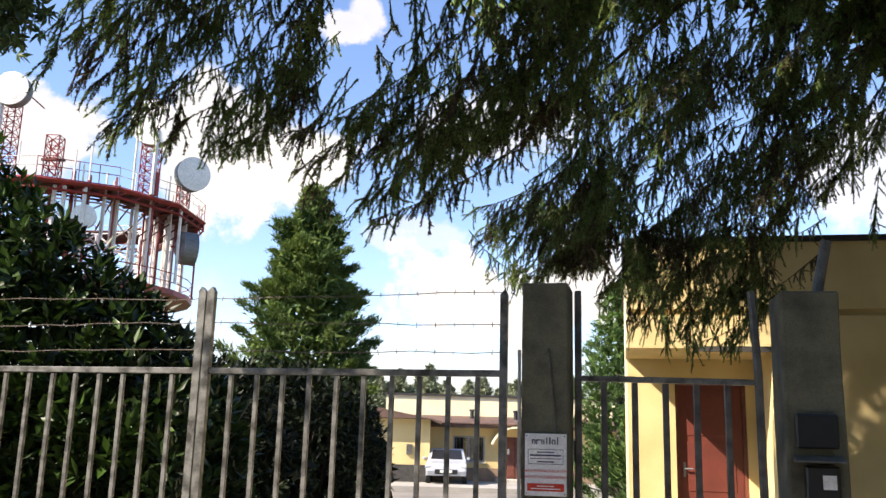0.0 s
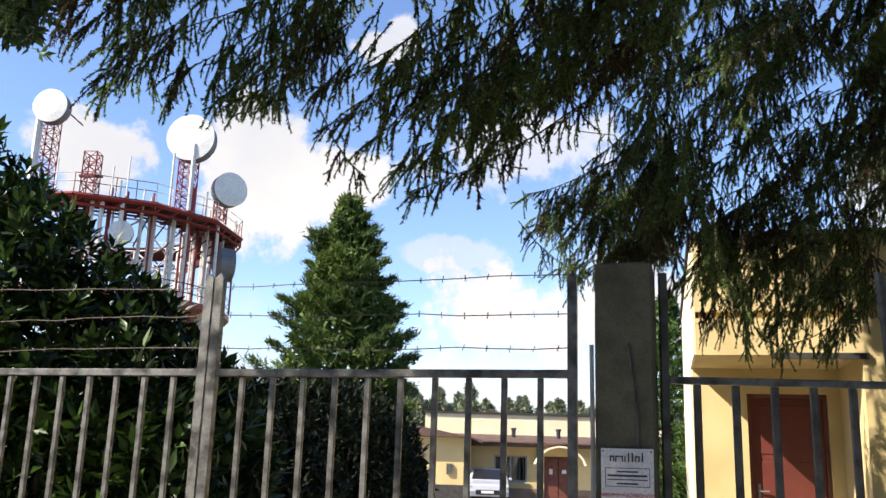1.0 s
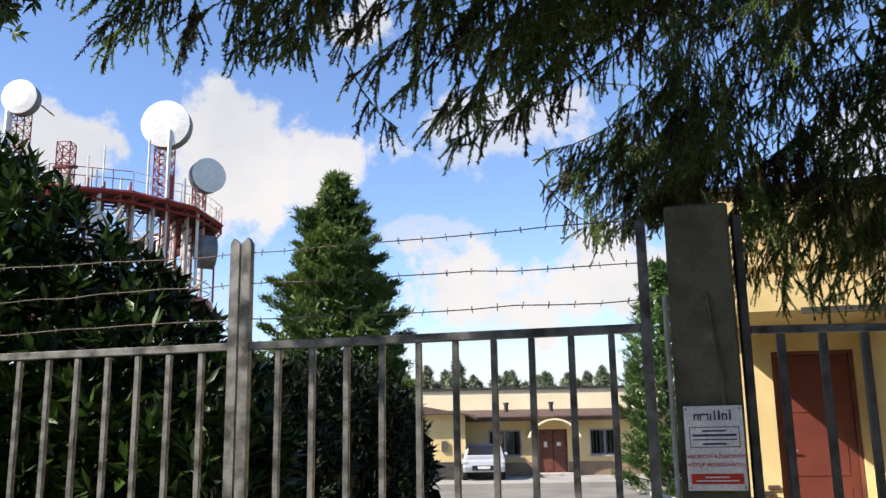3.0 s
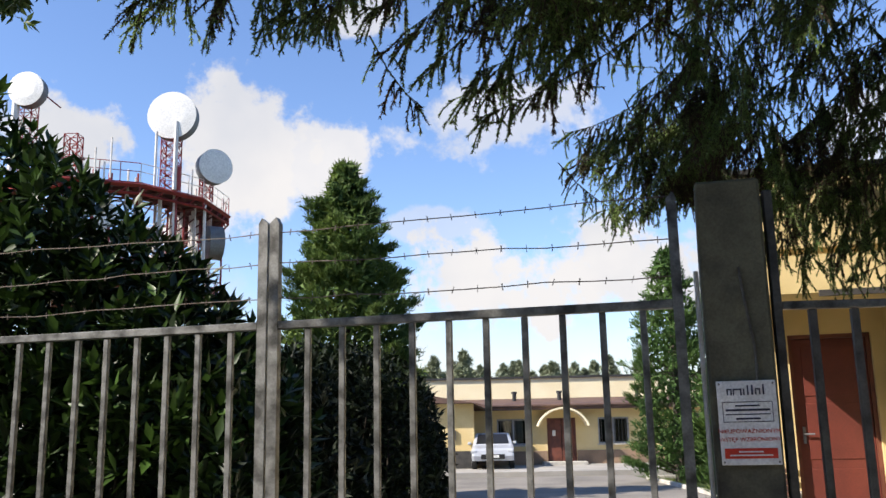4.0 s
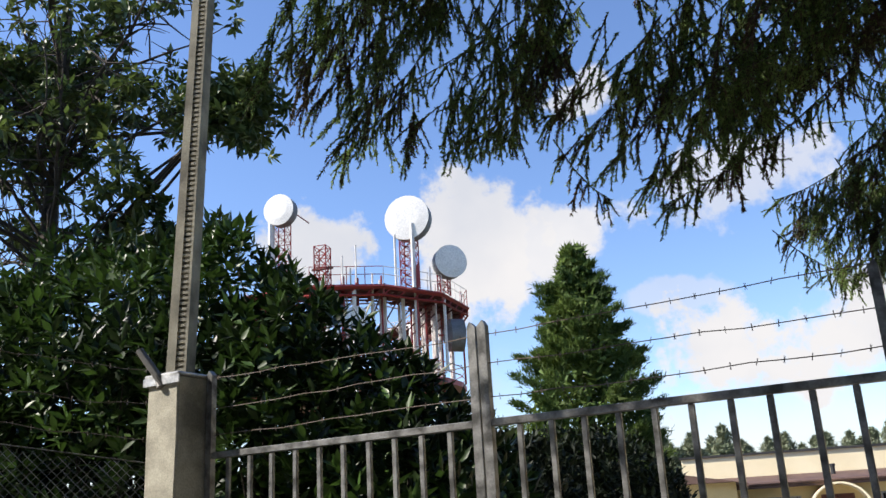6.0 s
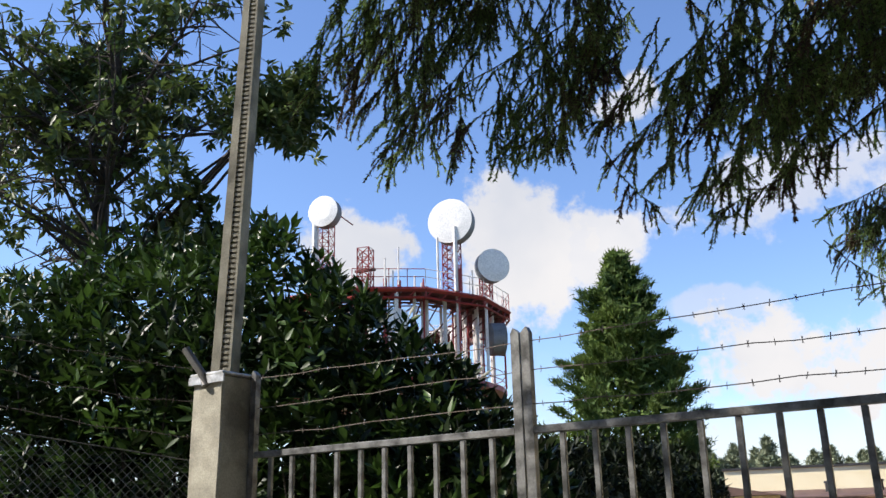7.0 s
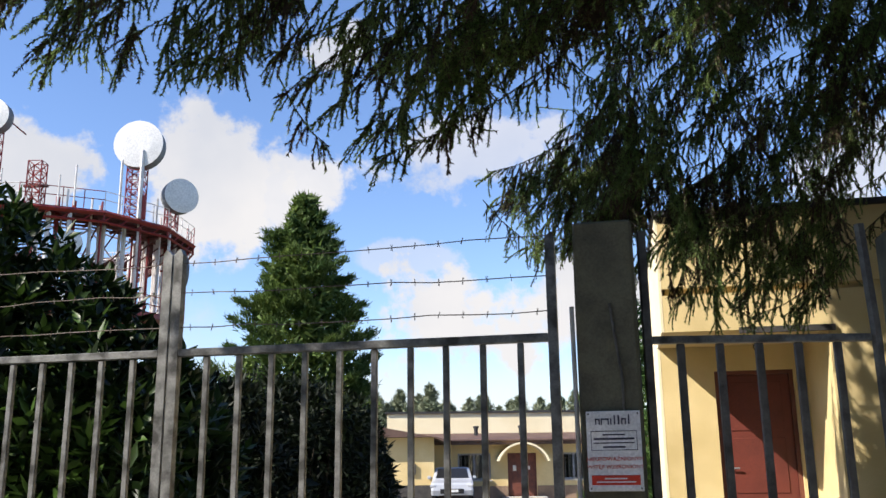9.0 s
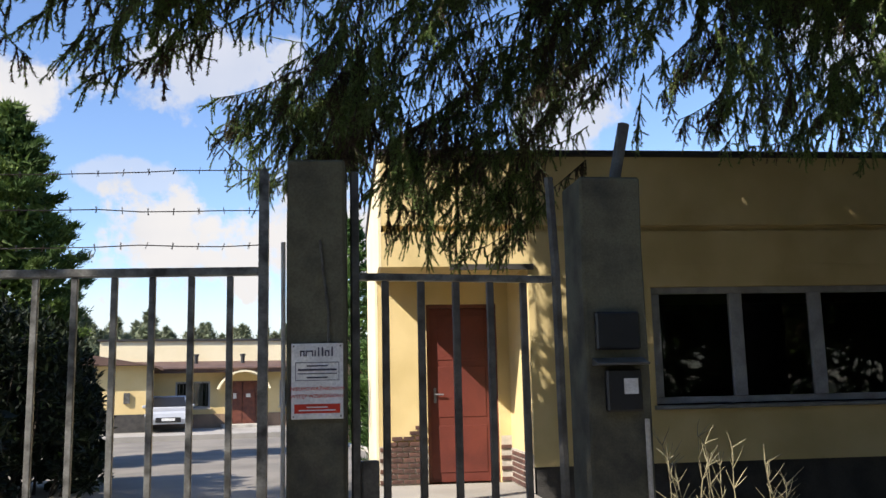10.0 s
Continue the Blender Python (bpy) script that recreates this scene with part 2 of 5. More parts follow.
def thing(name, label, category, m=None, group="", kind=""):
    ob = new(name)
    if m is not None:
        ob.matrix_world = m
    return tagged(ob, label, category, group, kind)


def slab(bm, x0, x1, y0, y1, z0, z1, bev=0.0, m=None):
    mm = Matrix.Translation(((x0 + x1) / 2, (y0 + y1) / 2, (z0 + z1) / 2)) @ Matrix.Diagonal((abs(x1 - x0), abs(y1 - y0), abs(z1 - z0), 1))
    if m is not None:
        mm = m @ mm
    r = bmesh.ops.create_cube(bm, size=1, matrix=mm)
    if bev:
        es = list({e for v in r["verts"] for e in v.link_edges})
        bmesh.ops.bevel(bm, geom=es, offset=bev, segments=1, affect="EDGES", clamp_overlap=True)
    return bm


def boxed(*a, bev=0.0, m=None):
    return slab(bmesh.new(), *a, bev=bev, m=m)


def tube(bm, pts, radii, sides=8, caps=True):
    pts = [Vector(p) for p in pts]
    if isinstance(radii, (int, float)):
        radii = [radii] * len(pts)
    rings = []
    for i, p in enumerate(pts):
        d = (pts[min(i + 1, len(pts) - 1)] - pts[max(i - 1, 0)]).normalized()
        a = d.cross(Vector((0, 0, 1)) if abs(d.z) < 0.9 else Vector((0, 1, 0))).normalized()
        b = d.cross(a)
        rings.append([bm.verts.new(p + (a * math.cos(2 * math.pi * k / sides) + b * math.sin(2 * math.pi * k / sides)) * radii[i]) for k in range(sides)])
    for r, s in zip(rings, rings[1:]):
        for k in range(sides):
            bm.faces.new((r[k], r[(k + 1) % sides], s[(k + 1) % sides], s[k]))
    if caps:
        bm.faces.new(rings[0])
        bm.faces.new(list(reversed(rings[-1])))
    return bm


def tubes(segs, r, sides=6):
    bm = bmesh.new()
    for s in segs:
        tube(bm, s, r, sides)
    return bm


def prism(outline, x0, x1, axis="x"):
    """An outline in two axes pushed along the third."""
    bm = bmesh.new()
    put = {"x": lambda a, b, c: (c, a, b), "y": lambda a, b, c: (a, c, b), "z": lambda a, b, c: (a, b, c)}[axis]
    A = [bm.verts.new(put(a, b, x0)) for a, b in outline]
    B = [bm.verts.new(put(a, b, x1)) for a, b in outline]
    n = len(outline)
    bm.faces.new(A)
    bm.faces.new(list(reversed(B)))
    for i in range(n):
        bm.faces.new((A[i], B[i], B[(i + 1) % n], A[(i + 1) % n]))
    return bm


rng = np.random.default_rng(7)


def unit(a):
    return a / np.maximum(np.linalg.norm(a, axis=-1, keepdims=True), 1e-9)


def blades(base, way, length, width, fold=0.25, droop=0.0):
    """Pointed leaves with a folded midrib: six corners, four faces each."""
    n = len(base)
    way = unit(way)
    ref = unit(rng.normal(size=(n, 3)) * 0.5 + np.array([0, 0, 1.0]))
    side = unit(np.cross(way, ref))
    up = np.cross(side, way)
    l, w = np.asarray(length).reshape(-1, 1) * np.ones((n, 1)), np.asarray(width).reshape(-1, 1) * np.ones((n, 1))
    mid = base + way * l * 0.45 - up * w * fold
    tip = base + way * l - up * l * droop
    s1, s2 = base + way * l * 0.45 + side * w * 0.5, base + way * l * 0.45 - side * w * 0.5
    V = np.stack([base, s1, mid, s2, tip], 1).reshape(-1, 3)
    k = np.arange(n)[:, None] * 5
    F = np.concatenate([k + np.array([[0, 1, 2]]), k + np.array([[0, 2, 3]]), k + np.array([[1, 4, 2]]), k + np.array([[2, 4, 3]])], 0)
    return V, F


def slivers(base, way, length, width):
    """Thin triangles: needles, grass, scale sprays."""
    n = len(base)
    way = unit(way)
    side = unit(np.cross(way, rng.normal(size=(n, 3))))
    l, w = np.asarray(length).reshape(-1, 1) * np.ones((n, 1)), np.asarray(width).reshape(-1, 1) * np.ones((n, 1))
    V = np.stack([base - side * w * 0.5, base + side * w * 0.5, base + way * l], 1).reshape(-1, 3)
    return V, np.arange(3 * n).reshape(-1, 3)


def soup(name, V, F, mat):
    me = bpy.data.meshes.new(name)
    me.vertices.add(len(V))
    me.vertices.foreach_set("co", np.ascontiguousarray(V, dtype=np.float32).ravel())
    me.loops.add(F.size)
    me.loops.foreach_set("vertex_index", np.ascontiguousarray(F, dtype=np.int32).ravel())
    me.polygons.add(len(F))
    me.polygons.foreach_set("loop_start", np.arange(0, F.size, F.shape[1], dtype=np.int32))
    me.update(calc_edges=True)
    me.materials.append(mat)
    return me


def merge(*vf):
    Vs, Fs, n = [], [], 0
    for V, F in vf:
        Vs.append(V)
        Fs.append(F + n)
        n += len(V)
    return np.concatenate(Vs), np.concatenate(Fs)


# ---- ground ----
part("ground", boxed(-1500, 1500, -1500, 1500, -1.0, -0.03), SOIL, None)
tagged(bpy.data.objects["ground"], "flat grassy soil reaching to the horizon", "ground", kind="structure")
part("road", boxed(-40, 40, -9.0, -0.6, -0.5, 0.0), ASPH, None)
tagged(bpy.data.objects["road"], "worn grey asphalt in front of the gate", "road", kind="structure")
part("driveway", boxed(-1.9, 7.2, -0.6, 31.5, -0.5, 0.0), ASPH, None)
tagged(bpy.data.objects["driveway"], "grey asphalt driveway behind the gate", "driveway", kind="structure")
part("pavement", boxed(-3.5, 16.0, 31.5, 38.99, -0.5, 0.2), PAVE, None)
tagged(bpy.data.objects["pavement"], "pale concrete apron in front of the building", "pavement", kind="structure")
kerb = thing("kerb", "pale concrete kerb along the grass strip", "kerb", kind="structure")
kerb_mesh = mesh_of("kerbstone", boxed(0.0, 0.98, -0.06, 0.06, -0.2, 0.11, bev=0.015), PALECONC)
for i in range(9):
    part("kerbstone", kerb_mesh, PALECONC, kerb, m=pose(7.3 + i, 28.6, 0))
for i in range(22):
    part("kerbstone", kerb_mesh, PALECONC, kerb, m=pose(7.26, 6.5 + i, 0, rz=90))


def grass_field(name, x0, x1, y0, y1, n, h, label):
    b = np.stack([rng.uniform(x0, x1, n), rng.uniform(y0, y1, n), np.full(n, -0.03)], 1)
    w = np.stack([rng.normal(0, 0.35, n), rng.normal(0, 0.35, n), np.ones(n)], 1)
    V, F = slivers(b, w, rng.uniform(0.5, 1.0, n) * h, 0.014)
    return tagged(part(name, soup(name, V, F, GRASS), GRASS, None), label, "grass", kind="stuff")


grass_field("grass", 7.4, 14, 9, 28.5, 26000, 0.16, "short sunlit green grass beside the driveway")
grass_field("grass", 2.4, 7.0, 0.6, 3.2, 9000, 0.22, "shaded grass and weeds behind the wicket gate")


# ---- entrance gate ----
def barb_wire(pts, parent, label=""):
    """A twisted wire with barbs every 12 cm."""
    bm = bmesh.new()
    pts = [Vector(p) for p in pts]
    tube(bm, pts, 0.0028, 5)
    run = 0.06
    for a, b in zip(pts, pts[1:]):
        L = (b - a).length
        while run < L:
            c = a.lerp(b, run / L)
            for s in (-1, 1):
                q = Vector((random.uniform(-0.4, 0.4), random.uniform(-0.4, 0.4), 1)).normalized() * 0.017
                tube(bm, [c - q, c + q], 0.0018, 3)
            run += 0.12
        run -= L
    return part("barbed_wire", bm, WIRE, parent, label)


def sag(a, b, drop, n=10, jit=0.008):
    a, b = Vector(a), Vector(b)
    return [a.lerp(b, i / n) - Vector((0, random.uniform(-jit, jit), 4 * drop * (i / n) * (1 - i / n) + random.uniform(-jit, jit) * (0 < i < n))) for i in range(n + 1)]


def stile(bm, x0, x1, z0, z1, t=0.022):
    """An upright with a point at its head."""
    o = [(x0, z0), (x1, z0), (x1, z1 - 0.03), ((x0 + x1) / 2 + 0.008, z1), (x0, z1 - 0.03)]
    b2 = prism(o, -t, t, "y")
    me = bpy.data.meshes.new("tmp")
    b2.to_mesh(me)
    b2.free()
    bm.from_mesh(me)
    bpy.data.meshes.remove(me)
    return bm


def gate_leaf(name, length, m, rise, label, hinge_top, meet_top, mat=STEEL):
    """A leaf from its meeting stile at 0 to its hinge at length, in its own x."""
    g = thing(name, label, "gate", m, "leaves of the gate")
    part("meeting_stile", stile(bmesh.new(), 0.006, 0.056, 0.06, meet_top), mat, g)
    part("hinge_stile", stile(bmesh.new(), length - 0.045, length, 0.06, hinge_top), mat, g)
    me = bmesh.new()
    slab(me, 0.056, length - 0.045, -0.02, 0.02, -0.02, 0.02, bev=0.004)
    for v in me.verts:
        v.co.z += 2.25 + rise * v.co.x / length
    part("top_rail", me, mat, g)
    part("bottom_rail", boxed(0.056, length - 0.045, -0.02, 0.02, 0.1, 0.14, bev=0.004), mat, g)
    part("middle_rail", boxed(0.056, length - 0.045, -0.018, 0.018, 1.02, 1.055, bev=0.004), mat, g)
    for i in range(1, 11):
        x = 0.03 + i * (length - 0.03) / 11
        top = 2.23 + rise * x / length
        lean = random.uniform(-0.004, 0.004)
        b = boxed(x - 0.015, x + 0.015, -0.012, 0.012, 0.141, 1.019, bev=0.003)
        slab(b, x - 0.015 + lean, x + 0.015 + lean, -0.012, 0.012, 1.056, top - 0.002, bev=0.003)
        part("bar", b, mat, g)
    for za, zb in ((2.385, 2.378), (2.565, 2.545), (2.722, 2.745)):
        barb_wire(sag((0.05, 0, za), (length - 0.03, 0, zb), 0.004), g)
    return g


GATE = Matrix.Rotation(radians(-13.4), 4, "Z")  # the gate line, turned from the drive
gate_leaf("gate_leaf", 2.0, GATE, 0.0, "closed steel bar gate leaf, weathered grey paint, barbed wire above", 2.76, 2.8)
LEAF_L = GATE @ Matrix.Rotation(math.pi, 4, "Z")
gate_leaf("gate_leaf", 1.985, LEAF_L, 0.0, "closed steel bar gate leaf with sunlit bars on a concrete pillar", 2.79, 2.8)


def pillar(name, x0, x1, y0, y1, z1, mat, label, cap=None, cap_label="", rz=0):
    p = thing(name, label, "pillar", GATE @ pose((x0 + x1) / 2, (y0 + y1) / 2, 0, rz=rz), "gate pillars")
    w, d = (x1 - x0) / 2, (y1 - y0) / 2
    bm = boxed(-w, w, -d, d, -0.1, z1, bev=0.012)
    bmesh.ops.subdivide_edges(bm, edges=[e for e in bm.edges if e.calc_length() > 0.2], cuts=7, use_grid_fill=True)
    for v in bm.verts:
        q = v.co * 3.1 + Vector((x0, y0, 0))
        v.co += Vector((noise.noise(q), noise.noise(q + Vector((7, 0, 0))), 0)) * 0.006
    part("shaft", bm, mat, p)
    if cap:
        c = boxed(-w - 0.016, w + 0.01, -d - 0.016, d + 0.016, z1 + 0.001, z1 + 0.022, bev=0.006)
        slab(c, -w - 0.02, -w - 0.008, -d - 0.02, d + 0.02, z1 - 0.05, z1 + 0.002)
        slab(c, -w - 0.02, w + 0.02, -d - 0.02, -d - 0.008, z1 - 0.05, z1 + 0.002)
        part("cap", c, cap, p, cap_label)
    return p


left_pillar = pillar("gate_pillar", -2.275, -2.0, -0.25, 0.07, 2.745, CONC, "square concrete gate pillar, streaked, with a sheet metal cap", CAPM, "dented sheet metal cap")
part("pipe_stub", tube(tube(bmesh.new(), [(0.0, -0.175, 2.68), (-0.03, -0.176, 2.75), (-0.16, -0.22, 2.93)], 0.027, 12), [(-0.159, -0.2195, 2.929), (-0.162, -0.221, 2.934)], 0.018, 10), STEELDARK, left_pillar, "leaning grey pipe stub", smooth=False)
sign_pillar = pillar("gate_pillar", 2.083, 2.363, 0.022, 0.32, 2.805, CONCDARK, "mossy concrete gate pillar, darkened for tree shade, that carries a sign")
part("conduit", tube(bmesh.new(), [(-0.158, -0.1, 0.0), (-0.158, -0.1, 1.9), (-0.16, -0.11, 2.4)], 0.011, 8), WHITEPL, sign_pillar, "thin pale conduit pipe")
part("cable", tube(bmesh.new(), [(0.06, -0.158, 1.9), (0.06, -0.157, 2.05), (0.035, -0.157, 2.25), (0.02, -0.157, 2.4)], 0.006, 6), STEELDARK, sign_pillar, "loose grey cable")
bell_pillar = pillar("gate_pillar", 3.6, 3.94, 0.4, 0.75, 2.8, CONCDARK, "concrete pillar, darkened for tree shade, with a call box and a pipe", rz=4)
part("pipe_stub", tube(bmesh.new(), [(0.08, 0, 2.7), (0.1, 0, 2.86), (0.165, 0, 3.15)], 0.034, 12), STEELDARK, bell_pillar, "leaning dark pipe stub")
part("conduit", tube(bmesh.new(), [(0.13, -0.205, 0.1), (0.13, -0.205, 1.5)], 0.014, 8), PALECONC, bell_pillar, "grey conduit pipe")

callbox = thing("call_box", "black call box with a white label on the pillar", "intercom", GATE @ pose(3.77, 0.575, 1.66, rz=4) @ pose(-0.005, -0.182, 0))
part("housing", boxed(-0.08, 0.11, -0.05, -0.001, -0.12, 0.1, bev=0.01), BLACKPL, callbox)
part("hood", prism([(-0.1, 0.13), (0.0, 0.16), (0.0, 0.121), (-0.1, 0.121)], -0.14, 0.14), STEELDARK, callbox, "grey rain hood")
part("label_plate", boxed(0.01, 0.085, -0.056, -0.051, -0.03, 0.05), WHITEPL, callbox, "white label plate")
part("panel", boxed(-0.12, 0.12, -0.04, -0.001, 0.2, 0.4, bev=0.01), BLACKPL, callbox, "blank black panel")


def sign_board():
    s = thing("sign_board", "white enamel warning sign with a red band, screwed to the pillar", "sign", GATE @ pose(2.231, 0.008, 1.727) @ Matrix.Diagonal((0.82, 1, 0.905, 1)))
    w, h = 0.148, 0.195
    part("plate", boxed(-w, w, -0.008, 0.0, -h, h, bev=0.003), SIGNW, s)
    # logo, as plain letter-like shapes
    lg = bmesh.new()
    for i, (x, hh) in enumerate(((-0.085, 0.03), (-0.045, 0.03), (-0.012, 0.03), (0.008, 0.045), (0.03, 0.045), (0.057, 0.03), (0.085, 0.048))):
        ww = (0.026, 0.044, 0.007, 0.008, 0.01, 0.026, 0.008)[i]
        if ww > 0.02:
            slab(lg, x - ww / 2, x - ww / 2 + 0.007, -0.0105, -0.0085, 0.128, 0.128 + hh)
            slab(lg, x + ww / 2 - 0.007, x + ww / 2, -0.0105, -0.0085, 0.128, 0.128 + hh)
            slab(lg, x - ww / 2 + 0.007, x + ww / 2 - 0.007, -0.0105, -0.0085, 0.128 + hh - 0.007, 0.128 + hh)
        else:
            slab(lg, x - ww / 2, x + ww / 2, -0.0105, -0.0085, 0.128, 0.128 + hh)
    part("logo", lg, SIGNDARK, s, "dark blue logo shapes")
    fr = bmesh.new()
    for a in ((-0.125, 0.125, 0.094, 0.097), (-0.125, 0.125, 0.002, 0.005)):
        slab(fr, a[0], a[1], -0.0102, -0.0085, a[2], a[3])
    for x in (-0.125, 0.122):
        slab(fr, x, x + 0.003, -0.0102, -0.0085, 0.005, 0.094)
    part("frame_line", fr, SIGNDARK, s)
    for z, ww, hh in ((0.078, 0.06, 0.007), (0.058, 0.11, 0.01), (0.038, 0.112, 0.005), (0.018, 0.06, 0.008)):
        part("text_bar", boxed(-ww, ww, -0.0102, -0.0085, z - hh / 2, z + hh / 2), SIGNDARK, s)
    part("red_band", boxed(-0.13, 0.13, -0.0104, -0.0085, -0.165, -0.118, bev=0.001), SIGNRED, s, "red rounded band")
    for z, ww in ((-0.134, 0.06), (-0.15, 0.105)):
        part("text_bar", boxed(-ww, ww, -0.0125, -0.0108, z - 0.003, z + 0.003), SIGNW, s, "pale line of small print")
    for z, txt in ((-0.048, "NIEUPOWAŻNIONYM"), (-0.086, "WSTĘP WZBRONIONY")):
        c = bpy.data.curves.new("warning_text", "FONT")
        c.body, c.size, c.extrude, c.align_x = txt, 0.03, 0.0006, "CENTER"
        c.materials.append(SIGNRED)
        bpy.context.view_layer.update()
        o = new("warning_text", c)
        o.parent = s
        bpy.context.view_layer.update()
        k = 0.25 / max(o.dimensions.x, 0.01)
        o.matrix_local = pose(0, -0.0092, z, 90, 0, 0) @ Matrix.Diagonal((k, 0.85, 1, 1))
    for x in (-w + 0.014, w - 0.014):
        for z in (-h + 0.014, h - 0.014):
            part("screw", tube(bmesh.new(), [(x, -0.011, z), (x, -0.0082, z)], 0.005, 8), STEELDARK, s)


sign_board()


def wicket():
    g = thing("wicket_gate", "narrow dark steel wicket gate between two pillars", "gate", GATE @ pose(2.43, 0.2, 0, rz=12))
    part("stile", boxed(-0.045, -0.005, -0.02, 0.02, 0.06, 2.78, bev=0.004), STEELDARK, g)
    part("stile", tube(bmesh.new(), [(1.075, 0.0, 0.05), (1.065, 0.0, 2.3), (1.045, 0.0, 2.8)], 0.026, 6), STEELDARK, g, "taller bent hinge post")
    part("top_rail", boxed(-0.004, 1.035, -0.02, 0.02, 2.224, 2.26, bev=0.004), STEEL, g)
    part("bottom_rail", boxed(-0.004, 1.035, -0.02, 0.02, 0.1, 0.14, bev=0.004), STEELDARK, g)
    for x in (0.13, 0.316, 0.502, 0.688, 0.874):
        part("bar", boxed(x - 0.018, x + 0.018, -0.013, 0.013, 0.141, 2.222, bev=0.003), STEELDARK, g)
    part("lock_box", boxed(0.0, 0.085, -0.03, 0.03, 1.12, 1.34, bev=0.005), STEELDARK, g)


wicket()

# ---- chain-link fence and pole ----
FEN = [(-2.45, 0.62, 2.25), (-3.64, 0.0, 2.48), (-6.5, -1.5, 2.66)]
fence = thing("chain_link_fence", "grey chain-link fence with three strands of barbed wire", "fence")


def link_mesh():
    bm = bmesh.new()
    for (a, b) in zip(FEN, FEN[1:]):
        a2, b2 = Vector((a[0], a[1], 0)), Vector((b[0], b[1], 0))
        L = (b2 - a2).length
        d = (b2 - a2) / L
        nrm = Vector((d.y, -d.x, 0))
        step = 0.062
        for s in (-1, 1):
            k = -2.6
            while k < L + 2.6:
                pts = []
                for j in range(0, 70):
                    z = 2.6 - j * 0.04
                    u = k + s * (2.6 - z)
                    if z < 0.7:
                        break
                    top = a[2] + (b[2] - a[2]) * min(max(u / L, 0), 1)
                    if 0 <= u <= L and z <= top:
                        pts.append(a2 + d * u + nrm * (0.004 if (j % 2) == (s > 0) else -0.004) + Vector((0, 0, z)))
                if len(pts) > 1:
                    tube(bm, [pts[0], pts[len(pts) // 2], pts[-1]] if len(pts) > 2 else pts, 0.0024, 3, False)
                k += step
    return bm


part("wire_mesh", link_mesh(), STEEL, fence)
part("top_wire", tube(bmesh.new(), FEN, 0.004, 5), STEELDARK, fence)
for dz, s in ((0.16, 0.03), (0.4, 0.05), (0.62, 0.02)):
    p0, p1, p2 = [Vector(p) + Vector((0, 0, dz)) for p in FEN]
    barb_wire(sag(p0, p1, s, 12, 0.012) + sag(p1, p2, s, 12, 0.012)[1:], fence)
for x, y in ((-3.64, 0.0), (-6.5, -1.5)):
    if x < -5:
        part("post", tube(bmesh.new(), [(x, y, -0.1), (x, y, 3.1)], 0.03, 8), STEELDARK, fence)


def pole():
    p = thing("concrete_pole", "tall ribbed concrete utility pole, sunlit and weathered", "pole", pose(-2.7, 1.15, 0) @ Matrix.Rotation(radians(1.9), 4, "Y") @ Matrix.Rotation(radians(8), 4, "Z"))
    H, w0, w1 = 9.0, 0.09, 0.058
    bm = bmesh.new()
    rows = []
    for i in range(10):
        z, w = H * i / 9 - 0.3, w0 + (w1 - w0) * i / 9
        rows.append([bm.verts.new((x * w, y * w, z)) for x, y in ((-1, -1), (-0.1, -1), (-0.1, -0.7), (0.75, -0.7), (0.75, -1), (1, -1), (1, 1), (-1, 1))])
    for a, b in zip(rows, rows[1:]):
        for k in range(8):
            bm.faces.new((a[k], a[(k + 1) % 8], b[(k + 1) % 8], b[k]))
    bm.faces.new(rows[0]), bm.faces.new(rows[-1])
    part("shaft", bm, CONC, p)
    rib = mesh_of("rib", boxed(-1, 1, -0.5, 0.5, -0.011, 0.011), CONC)
    for i in range(120):
        z = 2.75 + i * 0.042
        w = w0 + (w1 - w0) * (z + 0.3) / H
        part("rib", rib, CONC, p, m=Matrix.Translation((0.325 * w, -0.82 * w, z)) @ Matrix.Diagonal((0.42 * w, 0.22 * w, 1, 1)))


pole()


# ---- guard house ----
GH = pose(4.54, 5.65, 0, rz=-11.5)  # local x along the front, local y into the house; door wall at 0, front wall at -1.4


